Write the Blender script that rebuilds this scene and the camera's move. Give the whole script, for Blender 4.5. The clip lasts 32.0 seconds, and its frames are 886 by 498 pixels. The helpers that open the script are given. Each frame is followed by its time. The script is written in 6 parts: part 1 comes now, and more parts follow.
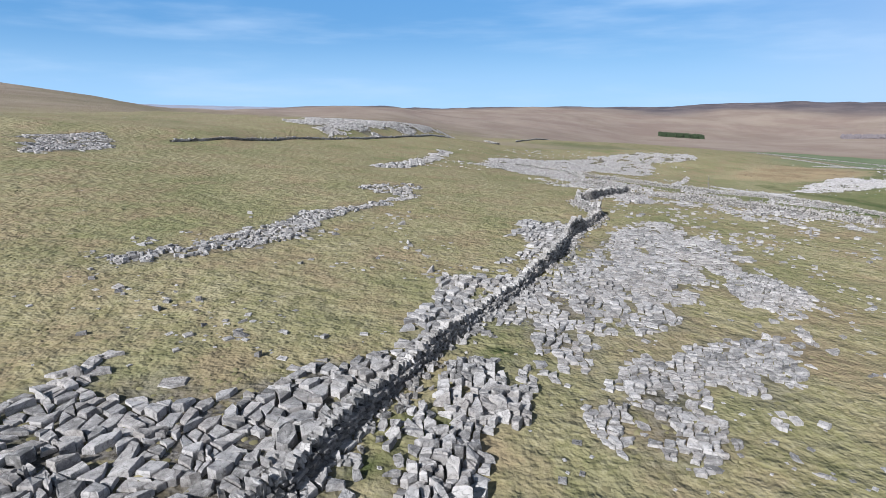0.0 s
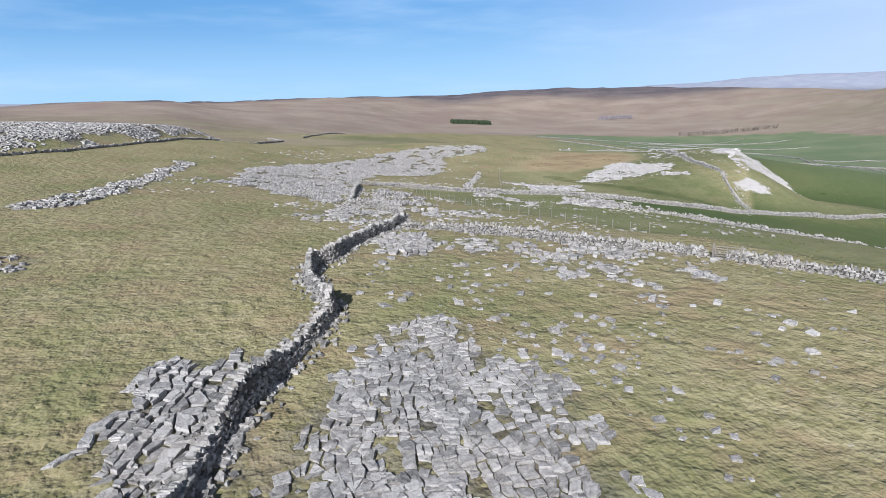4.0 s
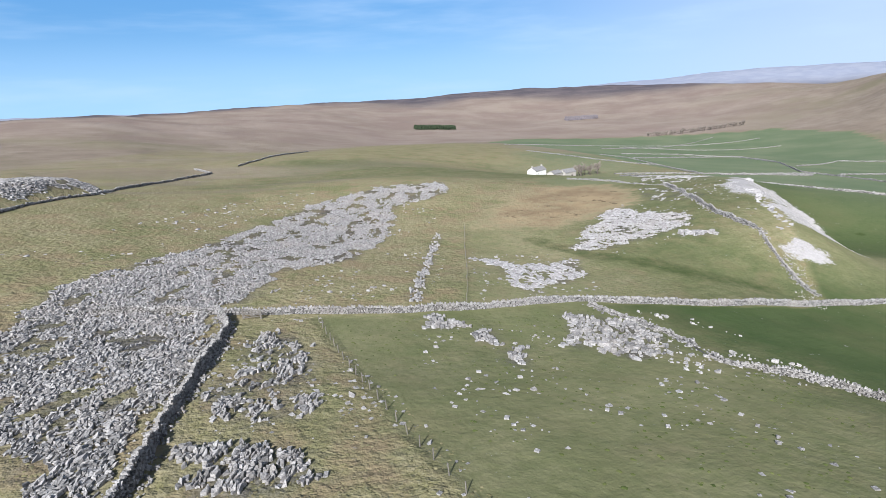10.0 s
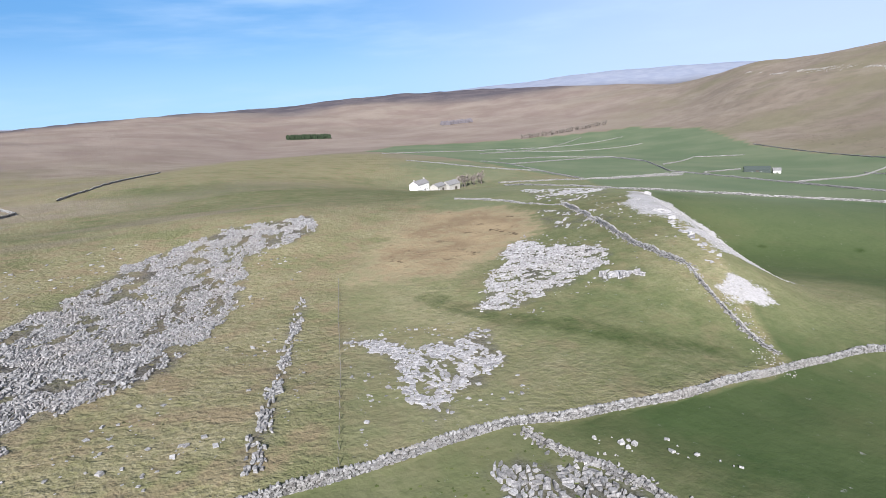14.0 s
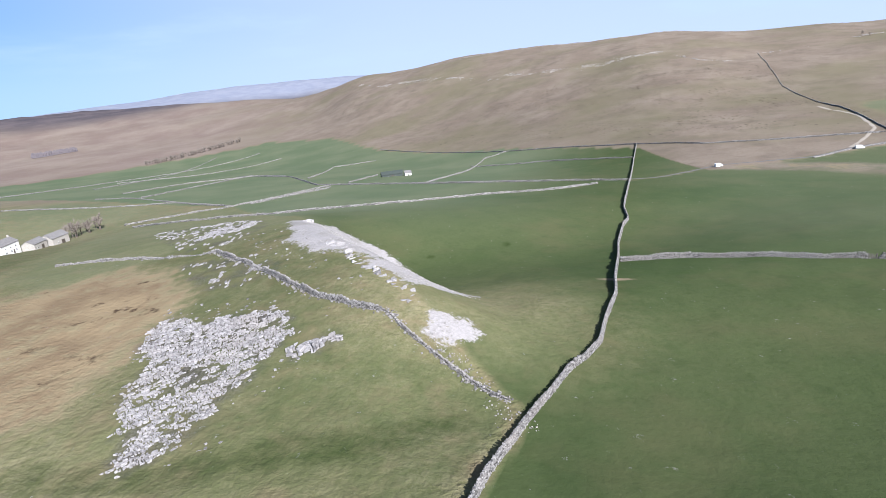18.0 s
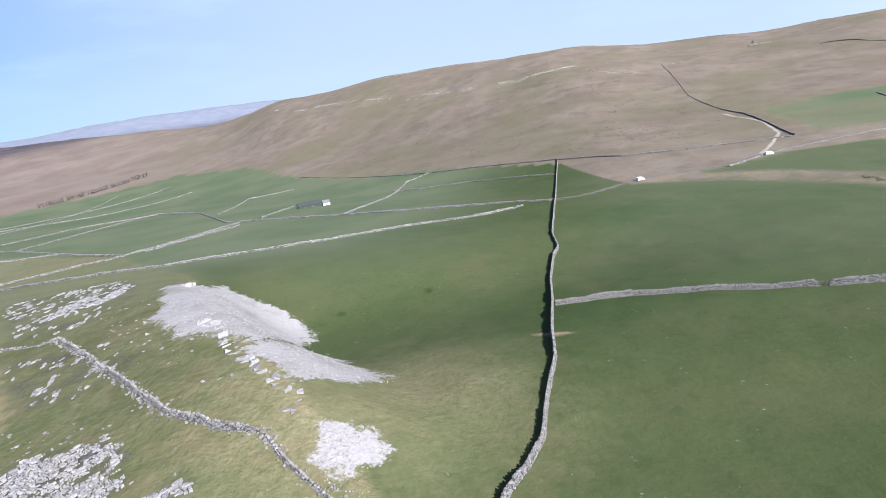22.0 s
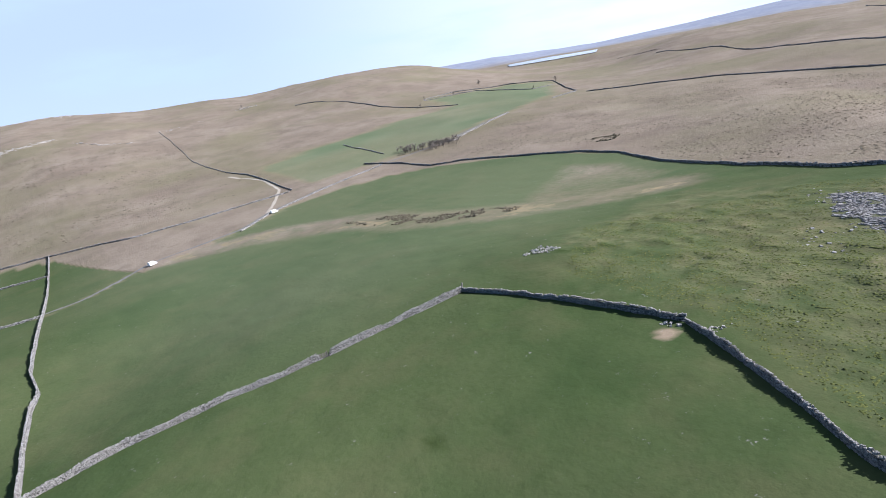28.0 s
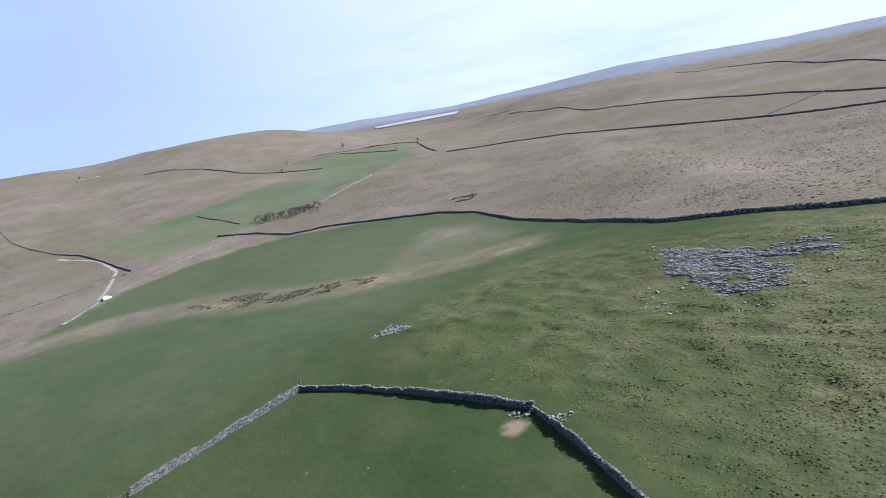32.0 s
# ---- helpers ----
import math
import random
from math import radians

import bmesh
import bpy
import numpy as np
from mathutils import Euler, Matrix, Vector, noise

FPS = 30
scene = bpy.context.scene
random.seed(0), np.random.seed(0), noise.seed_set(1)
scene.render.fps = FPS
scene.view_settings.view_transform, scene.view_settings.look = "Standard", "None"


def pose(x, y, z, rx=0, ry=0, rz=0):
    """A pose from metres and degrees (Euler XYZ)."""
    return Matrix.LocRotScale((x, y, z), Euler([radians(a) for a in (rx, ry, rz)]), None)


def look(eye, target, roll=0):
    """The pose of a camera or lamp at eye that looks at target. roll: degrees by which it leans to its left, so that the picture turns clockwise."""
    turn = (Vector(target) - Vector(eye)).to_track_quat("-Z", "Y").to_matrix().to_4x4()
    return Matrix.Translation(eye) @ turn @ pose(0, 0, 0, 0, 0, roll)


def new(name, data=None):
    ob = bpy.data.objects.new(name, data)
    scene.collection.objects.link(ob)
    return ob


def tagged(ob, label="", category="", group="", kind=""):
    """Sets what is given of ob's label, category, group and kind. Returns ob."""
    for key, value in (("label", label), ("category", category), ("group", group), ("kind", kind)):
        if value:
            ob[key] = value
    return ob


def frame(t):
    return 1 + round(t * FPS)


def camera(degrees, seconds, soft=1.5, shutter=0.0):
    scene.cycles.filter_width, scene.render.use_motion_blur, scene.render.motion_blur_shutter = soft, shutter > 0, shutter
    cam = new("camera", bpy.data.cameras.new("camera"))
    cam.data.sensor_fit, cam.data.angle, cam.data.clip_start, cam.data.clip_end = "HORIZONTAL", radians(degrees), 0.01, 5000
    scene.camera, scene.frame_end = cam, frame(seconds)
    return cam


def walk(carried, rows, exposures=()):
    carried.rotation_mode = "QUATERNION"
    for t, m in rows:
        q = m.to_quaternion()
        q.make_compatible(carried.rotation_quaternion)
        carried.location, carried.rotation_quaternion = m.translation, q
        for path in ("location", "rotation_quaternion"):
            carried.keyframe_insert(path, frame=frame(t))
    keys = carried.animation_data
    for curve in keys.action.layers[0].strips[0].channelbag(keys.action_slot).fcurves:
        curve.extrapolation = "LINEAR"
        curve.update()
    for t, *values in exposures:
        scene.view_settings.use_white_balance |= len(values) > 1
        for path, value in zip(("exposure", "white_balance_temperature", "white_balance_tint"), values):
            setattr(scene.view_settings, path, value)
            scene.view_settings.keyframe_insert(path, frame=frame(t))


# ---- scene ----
cam = camera(77.1, 32.0, soft=0.85)
METRES, EYE, TILT, LEAN, TURN = 230.0, 12.0, -14.45, 0.03, -0.02
ROWS = [
    (0.0, 0.0, 0.0, 0.0, 0.0, 0.0, -0.0),
    (0.5, 0.0074, 0.0152, 0.004, -5.28, -0.26, 1.61),
    (1.0, 0.0123, 0.0274, 0.0071, -14.1, -0.81, 3.98),
    (1.5, 0.0196, 0.0443, 0.0111, -17.12, -1.19, 4.88),
    (2.0, 0.0259, 0.0577, 0.0142, -17.62, -1.38, 5.09),
    (2.5, 0.0341, 0.0753, 0.0181, -18.02, -1.55, 5.31),
    (3.0, 0.0413, 0.0899, 0.022, -18.35, -1.66, 5.52),
    (3.5, 0.0504, 0.1073, 0.0288, -18.74, -1.8, 5.76),
    (5.5, 0.0874, 0.1768, 0.0573, -20.24, -2.18, 6.59),
    (6.0, 0.0962, 0.193, 0.065, -20.46, -2.18, 6.77),
    (6.5, 0.1055, 0.2102, 0.0735, -20.72, -2.24, 6.92),
    (7.0, 0.1145, 0.2262, 0.0814, -20.98, -2.25, 7.11),
    (7.5, 0.1239, 0.2433, 0.09, -21.24, -2.25, 7.29),
    (8.0, 0.1328, 0.2593, 0.0985, -21.43, -2.25, 7.41),
    (8.5, 0.1422, 0.2764, 0.1069, -21.62, -2.25, 7.65),
    (9.0, 0.1511, 0.2925, 0.1148, -21.83, -2.24, 7.81),
    (9.5, 0.1606, 0.3098, 0.1228, -22.08, -2.21, 8.04),
    (10.0, 0.1699, 0.3256, 0.1302, -22.3, -2.22, 8.28),
    (10.5, 0.1797, 0.3422, 0.138, -22.5, -2.15, 8.47),
    (11.0, 0.1899, 0.3586, 0.1462, -22.65, -2.12, 8.66),
    (11.5, 0.1995, 0.3738, 0.1537, -22.81, -2.12, 8.82),
    (12.0, 0.2096, 0.3898, 0.1587, -24.8, -2.38, 9.43),
    (12.5, 0.2191, 0.4054, 0.1625, -26.53, -2.58, 10.02),
    (13.0, 0.2299, 0.4222, 0.1666, -27.36, -2.65, 10.34),
    (13.5, 0.2403, 0.4378, 0.1706, -29.63, -3.0, 11.0),
    (14.0, 0.2516, 0.4538, 0.1748, -34.35, -3.85, 12.18),
    (14.5, 0.2623, 0.4679, 0.1787, -40.12, -5.03, 13.44),
    (16.5, 0.3136, 0.5174, 0.1913, -55.13, -8.3, 16.63),
    (17.0, 0.3265, 0.5265, 0.194, -59.26, -9.34, 17.43),
    (17.5, 0.3403, 0.5342, 0.1964, -64.22, -10.67, 18.3),
    (18.0, 0.3553, 0.5412, 0.1986, -71.13, -12.66, 19.18),
    (18.5, 0.3701, 0.5472, 0.2002, -76.61, -14.26, 19.74),
    (19.0, 0.3871, 0.5512, 0.2015, -77.97, -14.54, 20.19),
    (19.5, 0.4034, 0.553, 0.2023, -78.28, -14.45, 20.63),
    (20.0, 0.4201, 0.5528, 0.2033, -78.72, -14.37, 20.96),
    (20.5, 0.4326, 0.5516, 0.2042, -79.01, -14.42, 21.18),
    (21.0, 0.4455, 0.5501, 0.2049, -79.16, -14.27, 21.46),
    (21.5, 0.4565, 0.5474, 0.2054, -79.24, -13.86, 21.59),
    (22.0, 0.4657, 0.5439, 0.2057, -79.36, -13.72, 21.78),
    (22.5, 0.474, 0.5398, 0.2052, -81.7, -14.17, 22.06),
    (23.0, 0.4819, 0.5345, 0.205, -89.07, -16.4, 22.39),
    (23.5, 0.4895, 0.53, 0.2049, -99.02, -19.67, 22.42),
    (24.0, 0.4961, 0.525, 0.205, -104.77, -21.39, 22.31),
    (24.5, 0.5039, 0.5182, 0.2036, -106.43, -21.52, 22.52),
    (26.5, 0.5286, 0.4866, 0.2016, -107.94, -20.36, 23.5),
    (27.0, 0.5348, 0.4767, 0.2006, -107.2, -19.65, 23.77),
    (27.5, 0.5383, 0.4654, 0.1985, -114.2, -21.99, 23.35),
    (28.0, 0.5401, 0.4562, 0.1975, -129.39, -27.32, 21.36),
    (28.5, 0.5438, 0.4479, 0.1976, -138.6, -30.06, 19.6),
    (29.0, 0.5467, 0.4392, 0.1957, -141.78, -30.51, 19.0),
    (29.5, 0.55, 0.4299, 0.1939, -143.6, -30.36, 18.76),
    (30.0, 0.5524, 0.4202, 0.191, -143.37, -29.56, 19.03),
    (30.5, 0.5543, 0.4103, 0.1882, -142.99, -28.62, 19.36),
    (31.0, 0.5552, 0.4019, 0.1858, -142.71, -27.85, 19.62),
    (31.5, 0.5556, 0.3915, 0.1826, -142.33, -26.79, 19.88),
    (32.0, 0.5544, 0.3838, 0.1802, -143.21, -26.32, 19.85),
]
SUN_HEADING, SUN_HEIGHT = 140.0, 34.0
walk(cam, [(t, pose(0, 0, EYE, TILT, LEAN, TURN) @ pose(METRES * x, METRES * y, METRES * z, 90 + pitch, roll, yaw)) for t, x, y, z, yaw, pitch, roll in ROWS],
     exposures=[(0.0, 1.06, 5750, 10), (9.0, 1.14, 5750, 10), (13.0, 1.18, 5750, 11), (20.0, 1.20, 5650, 14), (26.0, 1.20, 5620, 14), (30.0, 1.28, 5550, 13), (32.0, 0.98, 5400, 12)])

# ---- sky and sun ----
world = bpy.data.worlds.new("world")
scene.world = world
world.use_nodes = True
wn, wl = world.node_tree.nodes, world.node_tree.links
sky = wn.new("ShaderNodeTexSky")
sky.sky_type, sky.sun_disc = "NISHITA", False
sky.sun_elevation, sky.sun_rotation = radians(SUN_HEIGHT), radians(-SUN_HEADING)
sky.altitude, sky.air_density, sky.dust_density, sky.ozone_density = 400, 1.0, 0.3, 3.0
direction = wn.new("ShaderNodeTexCoord").outputs["Generated"]


def sky_mix(fac, a, b):
    m = wn.new("ShaderNodeMix")
    m.data_type = "RGBA"
    wl.new(fac, m.inputs["Factor"])
    wl.new(a, m.inputs["A"])
    m.inputs["B"].default_value = (*b, 1.0)
    return m.outputs["Result"]


def sky_range(value, a, b, lo, hi):
    m = wn.new("ShaderNodeMapRange")
    m.interpolation_type = "SMOOTHSTEP"
    for key, v in (("From Min", a), ("From Max", b), ("To Min", lo), ("To Max", hi)):
        m.inputs[key].default_value = v
    wl.new(value, m.inputs["Value"])
    return m.outputs["Result"]


split = wn.new("ShaderNodeSeparateXYZ")
wl.new(direction, split.inputs["Vector"])
deep = sky_mix(sky_range(split.outputs["Z"], 0.0, 1.0, 0.6, 0.6), sky.outputs["Color"], (2.1, 5.9, 11.2))
hazy = sky_mix(sky_range(split.outputs["Z"], -0.02, 0.14, 0.85, 0.0), deep, (6.4, 9.8, 13.2))
# pale haze over the eastern fells
east = wn.new("ShaderNodeVectorMath")
east.operation = "DOT_PRODUCT"
east.inputs[1].default_value = (math.sin(radians(100)), math.cos(radians(100)), 0.1)
wl.new(direction, east.inputs[0])
hazy = sky_mix(sky_range(east.outputs["Value"], 0.15, 0.96, 0.0, 0.8), hazy, (9.0, 10.0, 12.4))
# bright veil of thin cloud in the south, round below the sun
aim = wn.new("ShaderNodeVectorMath")
aim.operation = "DOT_PRODUCT"
hs, es = radians(SUN_HEADING), radians(SUN_HEIGHT)
veil = hs + radians(30)
low = radians(14)
aim.inputs[1].default_value = (-math.sin(veil) * math.cos(low), math.cos(veil) * math.cos(low), math.sin(low))
wl.new(direction, aim.inputs[0])
hazy = sky_mix(sky_range(aim.outputs["Value"], 0.1, 0.86, 0.0, 0.92), hazy, (14.5, 15.0, 15.6))
# thin streaks of high cloud
stretch = wn.new("ShaderNodeMapping")
stretch.inputs["Scale"].default_value = (1.2, 2.2, 9.0)
stretch.inputs["Rotation"].default_value = (0.15, 0.1, 0.5)
wl.new(direction, stretch.inputs["Vector"])
wisp = wn.new("ShaderNodeTexNoise")
wisp.inputs["Scale"].default_value, wisp.inputs["Detail"].default_value, wisp.inputs["Roughness"].default_value = 1.6, 5.0, 0.55
wl.new(stretch.outputs["Vector"], wisp.inputs["Vector"])
hazy = sky_mix(sky_range(wisp.outputs["Fac"], 0.46, 0.75, 0.0, 0.5), hazy, (8.4, 10.4, 12.6))
# the clear sky deepens towards the zenith
dome = wn.new("ShaderNodeVectorMath")
dome.operation = "SCALE"
wl.new(hazy, dome.inputs[0])
wl.new(sky_range(split.outputs["Z"], 0.24, 0.75, 0.80, 0.2), dome.inputs["Scale"])
wl.new(dome.outputs["Vector"], wn["Background"].inputs["Color"])
wn["Background"].inputs["Strength"].default_value = 0.045
sun_data = bpy.data.lights.new("sun", "SUN")
sun_data.energy, sun_data.angle, sun_data.color = 5.0, radians(0.5), (1.0, 0.94, 0.84)
sun = new("sun", sun_data)
sun.matrix_basis = look((0, 0, 0), (math.sin(hs) * math.cos(es), -math.cos(hs) * math.cos(es), -math.sin(es)))

# ---- materials ----
class Nodes:
    """A small builder for node materials."""

    def __init__(self, name, roughness=0.9, specular=0.15):
        self.mat = bpy.data.materials.new(name)
        self.mat.use_nodes = True
        self.n, self.l = self.mat.node_tree.nodes, self.mat.node_tree.links
        self.bsdf = self.n["Principled BSDF"]
        self.bsdf.inputs["Roughness"].default_value = roughness
        self.bsdf.inputs["Specular IOR Level"].default_value = specular
        self.co = self.n.new("ShaderNodeTexCoord").outputs["Object"]

    def put(self, value, socket):
        if hasattr(value, "is_linked"):
            self.l.new(value, socket)
        elif isinstance(value, tuple):
            socket.default_value = (*value, 1.0) if len(value) == 3 else value
        else:
            socket.default_value = value

    def noise(self, scale, detail=4.0, rough=0.55, stretch=(1, 1, 1)):
        m = self.n.new("ShaderNodeMapping")
        m.inputs["Scale"].default_value = stretch
        self.l.new(self.co, m.inputs["Vector"])
        t = self.n.new("ShaderNodeTexNoise")
        t.inputs["Scale"].default_value, t.inputs["Detail"].default_value, t.inputs["Roughness"].default_value = scale, detail, rough
        self.l.new(m.outputs["Vector"], t.inputs["Vector"])
        return t.outputs["Fac"]

    def attr(self, name):
        a = self.n.new("ShaderNodeAttribute")
        a.attribute_name = name
        return a.outputs["Fac"]

    def rand(self):
        return self.n.new("ShaderNodeObjectInfo").outputs["Random"]

    def island(self):
        return self.n.new("ShaderNodeNewGeometry").outputs["Random Per Island"]

    def ramp(self, fac, a, b, lo=0.0, hi=1.0):
        r = self.n.new("ShaderNodeMapRange")
        r.inputs["From Min"].default_value, r.inputs["From Max"].default_value = a, b
        r.inputs["To Min"].default_value, r.inputs["To Max"].default_value = lo, hi
        self.l.new(fac, r.inputs["Value"])
        return r.outputs["Result"]

    def mix(self, fac, a, b, mode="MIX"):
        m = self.n.new("ShaderNodeMix")
        m.data_type, m.blend_type = "RGBA", mode
        self.put(fac, m.inputs["Factor"])
        self.put(a, m.inputs["A"])
        self.put(b, m.inputs["B"])
        return m.outputs["Result"]

    def math(self, op, a, b=0.0):
        m = self.n.new("ShaderNodeMath")
        m.operation = op
        self.put(a, m.inputs[0])
        self.put(b, m.inputs[1])
        return m.outputs["Value"]

    def done(self, colour, bump=None, strength=0.5, distance=0.1):
        self.put(colour, self.bsdf.inputs["Base Color"])
        if bump is not None:
            b = self.n.new("ShaderNodeBump")
            b.inputs["Strength"].default_value, b.inputs["Distance"].default_value = strength, distance
            self.l.new(bump, b.inputs["Height"])
            self.l.new(b.outputs["Normal"], self.bsdf.inputs["Normal"])
        return self.mat


def turf_material():
    k = Nodes("turf", 0.95, 0.05)
    big, mid, small, fine, speck = k.noise(0.012, 3), k.noise(0.09, 4), k.noise(0.7, 5, 0.65), k.noise(3.2, 3, 0.6), k.noise(1.9, 4, 0.7)
    dots = k.ramp(speck, 0.54, 0.66)
    rough = k.mix(k.ramp(mid, 0.3, 0.7), (0.176, 0.154, 0.086), (0.220, 0.194, 0.118))
    rough = k.mix(k.ramp(small, 0.42, 0.62, 0, 0.8), rough, (0.136, 0.128, 0.060))
    rough = k.mix(k.ramp(fine, 0.48, 0.7, 0, 0.7), rough, (0.260, 0.232, 0.152))
    rough = k.mix(k.math("MULTIPLY", dots, 0.5), rough, (0.076, 0.072, 0.036))
    green = k.mix(k.ramp(mid, 0.3, 0.7), (0.040, 0.062, 0.022), (0.055, 0.075, 0.029))
    green = k.mix(k.ramp(big, 0.42, 0.62, 0, 0.6), green, (0.072, 0.085, 0.038))
    green = k.mix(k.ramp(small, 0.45, 0.7, 0, 0.35), green, (0.036, 0.054, 0.016))
    green = k.mix(k.ramp(k.noise(0.035, 5, 0.62), 0.5, 0.68, 0, 0.55), green, (0.086, 0.086, 0.042))
    green = k.mix(k.ramp(k.noise(0.22, 5, 0.65), 0.55, 0.72, 0, 0.35), green, (0.034, 0.050, 0.018))
    green = k.mix(k.math("MULTIPLY", dots, 0.12), green, (0.040, 0.055, 0.020))
    heath = k.mix(k.ramp(big, 0.35, 0.65), (0.178, 0.142, 0.112), (0.220, 0.182, 0.145))
    heath = k.mix(k.ramp(k.noise(0.03, 5, 0.65), 0.45, 0.65), heath, (0.155, 0.125, 0.098))
    heath = k.mix(k.ramp(small, 0.45, 0.7, 0, 0.5), heath, (0.130, 0.102, 0.080))
    rough = k.mix(k.ramp(k.noise(0.05, 4, 0.6), 0.46, 0.64, 0, 0.75), rough, (0.118, 0.122, 0.056))
    rough = k.mix(k.ramp(k.noise(0.16, 5, 0.65), 0.47, 0.63, 0, 0.75), rough, (0.188, 0.143, 0.090))
    heath = k.mix(k.ramp(k.noise(0.11, 6, 0.7, (1, 1, 4)), 0.54, 0.7, 0, 0.3), heath, (0.098, 0.082, 0.062))
    heath = k.mix(k.ramp(k.noise(0.0045, 4, 0.6), 0.46, 0.62, 0, 0.65), heath, (0.142, 0.128, 0.078))
    # reddish far-north heather, its colour greyed to stand in for distance haze
    heath = k.mix(k.math("MULTIPLY", k.attr("hazy_ling"), 0.8), heath, k.mix(k.ramp(k.noise(0.006, 5, 0.65), 0.4, 0.62), (0.172, 0.130, 0.114), (0.222, 0.180, 0.152)))
    heath = k.mix(k.attr("ridge"), heath, k.mix(k.ramp(k.noise(0.01, 5, 0.65), 0.4, 0.62), (0.066, 0.058, 0.066), (0.105, 0.088, 0.092)))
    peat = k.mix(k.ramp(k.noise(0.07, 5, 0.6), 0.38, 0.6), (0.240, 0.184, 0.112), (0.172, 0.126, 0.078))
    peat = k.mix(k.ramp(k.noise(0.16, 5, 0.65), 0.6, 0.68), peat, (0.060, 0.040, 0.026))
    wobble = k.ramp(k.noise(0.25, 5, 0.65), 0.3, 0.7, -0.22, 0.22)

    def mask(name):
        a = k.attr(name)
        edge = k.math("MULTIPLY", k.math("MULTIPLY", a, k.math("SUBTRACT", 1.0, a)), 4.0)
        return k.ramp(k.math("ADD", a, k.math("MULTIPLY", wobble, edge)), 0.05, 0.95)

    # pale turf; over the far fields the paler green stands in for aerial haze
    green = k.mix(k.attr("pale"), green, k.mix(k.ramp(big, 0.4, 0.6), (0.094, 0.120, 0.068), (0.122, 0.140, 0.084)))
    c = k.mix(mask("lush"), rough, green)
    olive = k.mix(k.ramp(mid, 0.35, 0.65), (0.142, 0.146, 0.072), (0.186, 0.172, 0.098))
    olive = k.mix(k.ramp(small, 0.45, 0.68, 0, 0.6), olive, (0.112, 0.118, 0.056))
    c = k.mix(k.attr("sward"), c, olive)
    c = k.mix(mask("heath"), c, heath)
    # far rim goes blue-grey: distance haze painted into the ground colour
    c = k.mix(k.attr("afar_haze"), c, k.mix(k.ramp(big, 0.4, 0.6), (0.195, 0.212, 0.272), (0.225, 0.240, 0.295)))
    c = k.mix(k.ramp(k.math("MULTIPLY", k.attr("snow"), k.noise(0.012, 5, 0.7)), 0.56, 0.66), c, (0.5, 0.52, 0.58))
    burnt = k.attr("peat")
    c = k.mix(k.ramp(k.math("ADD", burnt, k.math("MULTIPLY", wobble, k.ramp(burnt, 0.0, 0.2))), 0.1, 0.4), c, (0.220, 0.184, 0.112))
    c = k.mix(k.ramp(k.math("ADD", burnt, k.math("MULTIPLY", wobble, k.ramp(burnt, 0.0, 0.2, 0.0, 1.6))), 0.3, 0.7), c, peat)
    c = k.mix(mask("soil"), c, k.mix(fine, (0.20, 0.15, 0.105), (0.29, 0.23, 0.17)))
    c = k.mix(mask("rush_shade"), c, (0.028, 0.044, 0.012))
    # dark rock and soil between clints, coloured near black to paint grike shade
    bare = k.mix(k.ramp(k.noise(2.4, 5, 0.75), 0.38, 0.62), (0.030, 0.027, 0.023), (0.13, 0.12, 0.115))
    c = k.mix(mask("karst_shade"), c, k.mix(k.ramp(small, 0.57, 0.68), bare, rough))
    gravel = k.mix(k.ramp(k.noise(2.6, 4, 0.75), 0.35, 0.65), (0.26, 0.244, 0.242), (0.36, 0.342, 0.34))
    gravel = k.mix(k.ramp(k.noise(0.12, 5, 0.65), 0.5, 0.66, 0, 0.6), gravel, (0.205, 0.192, 0.172))
    heap = k.attr("scree")
    c = k.mix(k.ramp(k.math("ADD", heap, k.ramp(k.noise(0.5, 7, 0.78), 0.3, 0.7, -0.6, 0.6)), 0.42, 0.68), c, gravel)
    tuft = k.math("ADD", k.math("MULTIPLY", k.noise(0.8, 3, 0.6), 1.6), k.math("ADD", k.math("MULTIPLY", speck, 0.3), k.math("MULTIPLY", k.noise(4.0, 2, 0.7), 0.1)))
    tuft = k.math("MULTIPLY", tuft, k.ramp(k.attr("lush"), 0.2, 0.9, 1.0, 0.2))
    tuft = k.math("MULTIPLY", tuft, k.ramp(k.attr("sward"), 0.0, 0.6, 1.0, 0.45))
    return k.done(c, tuft, 1.0, 0.34)


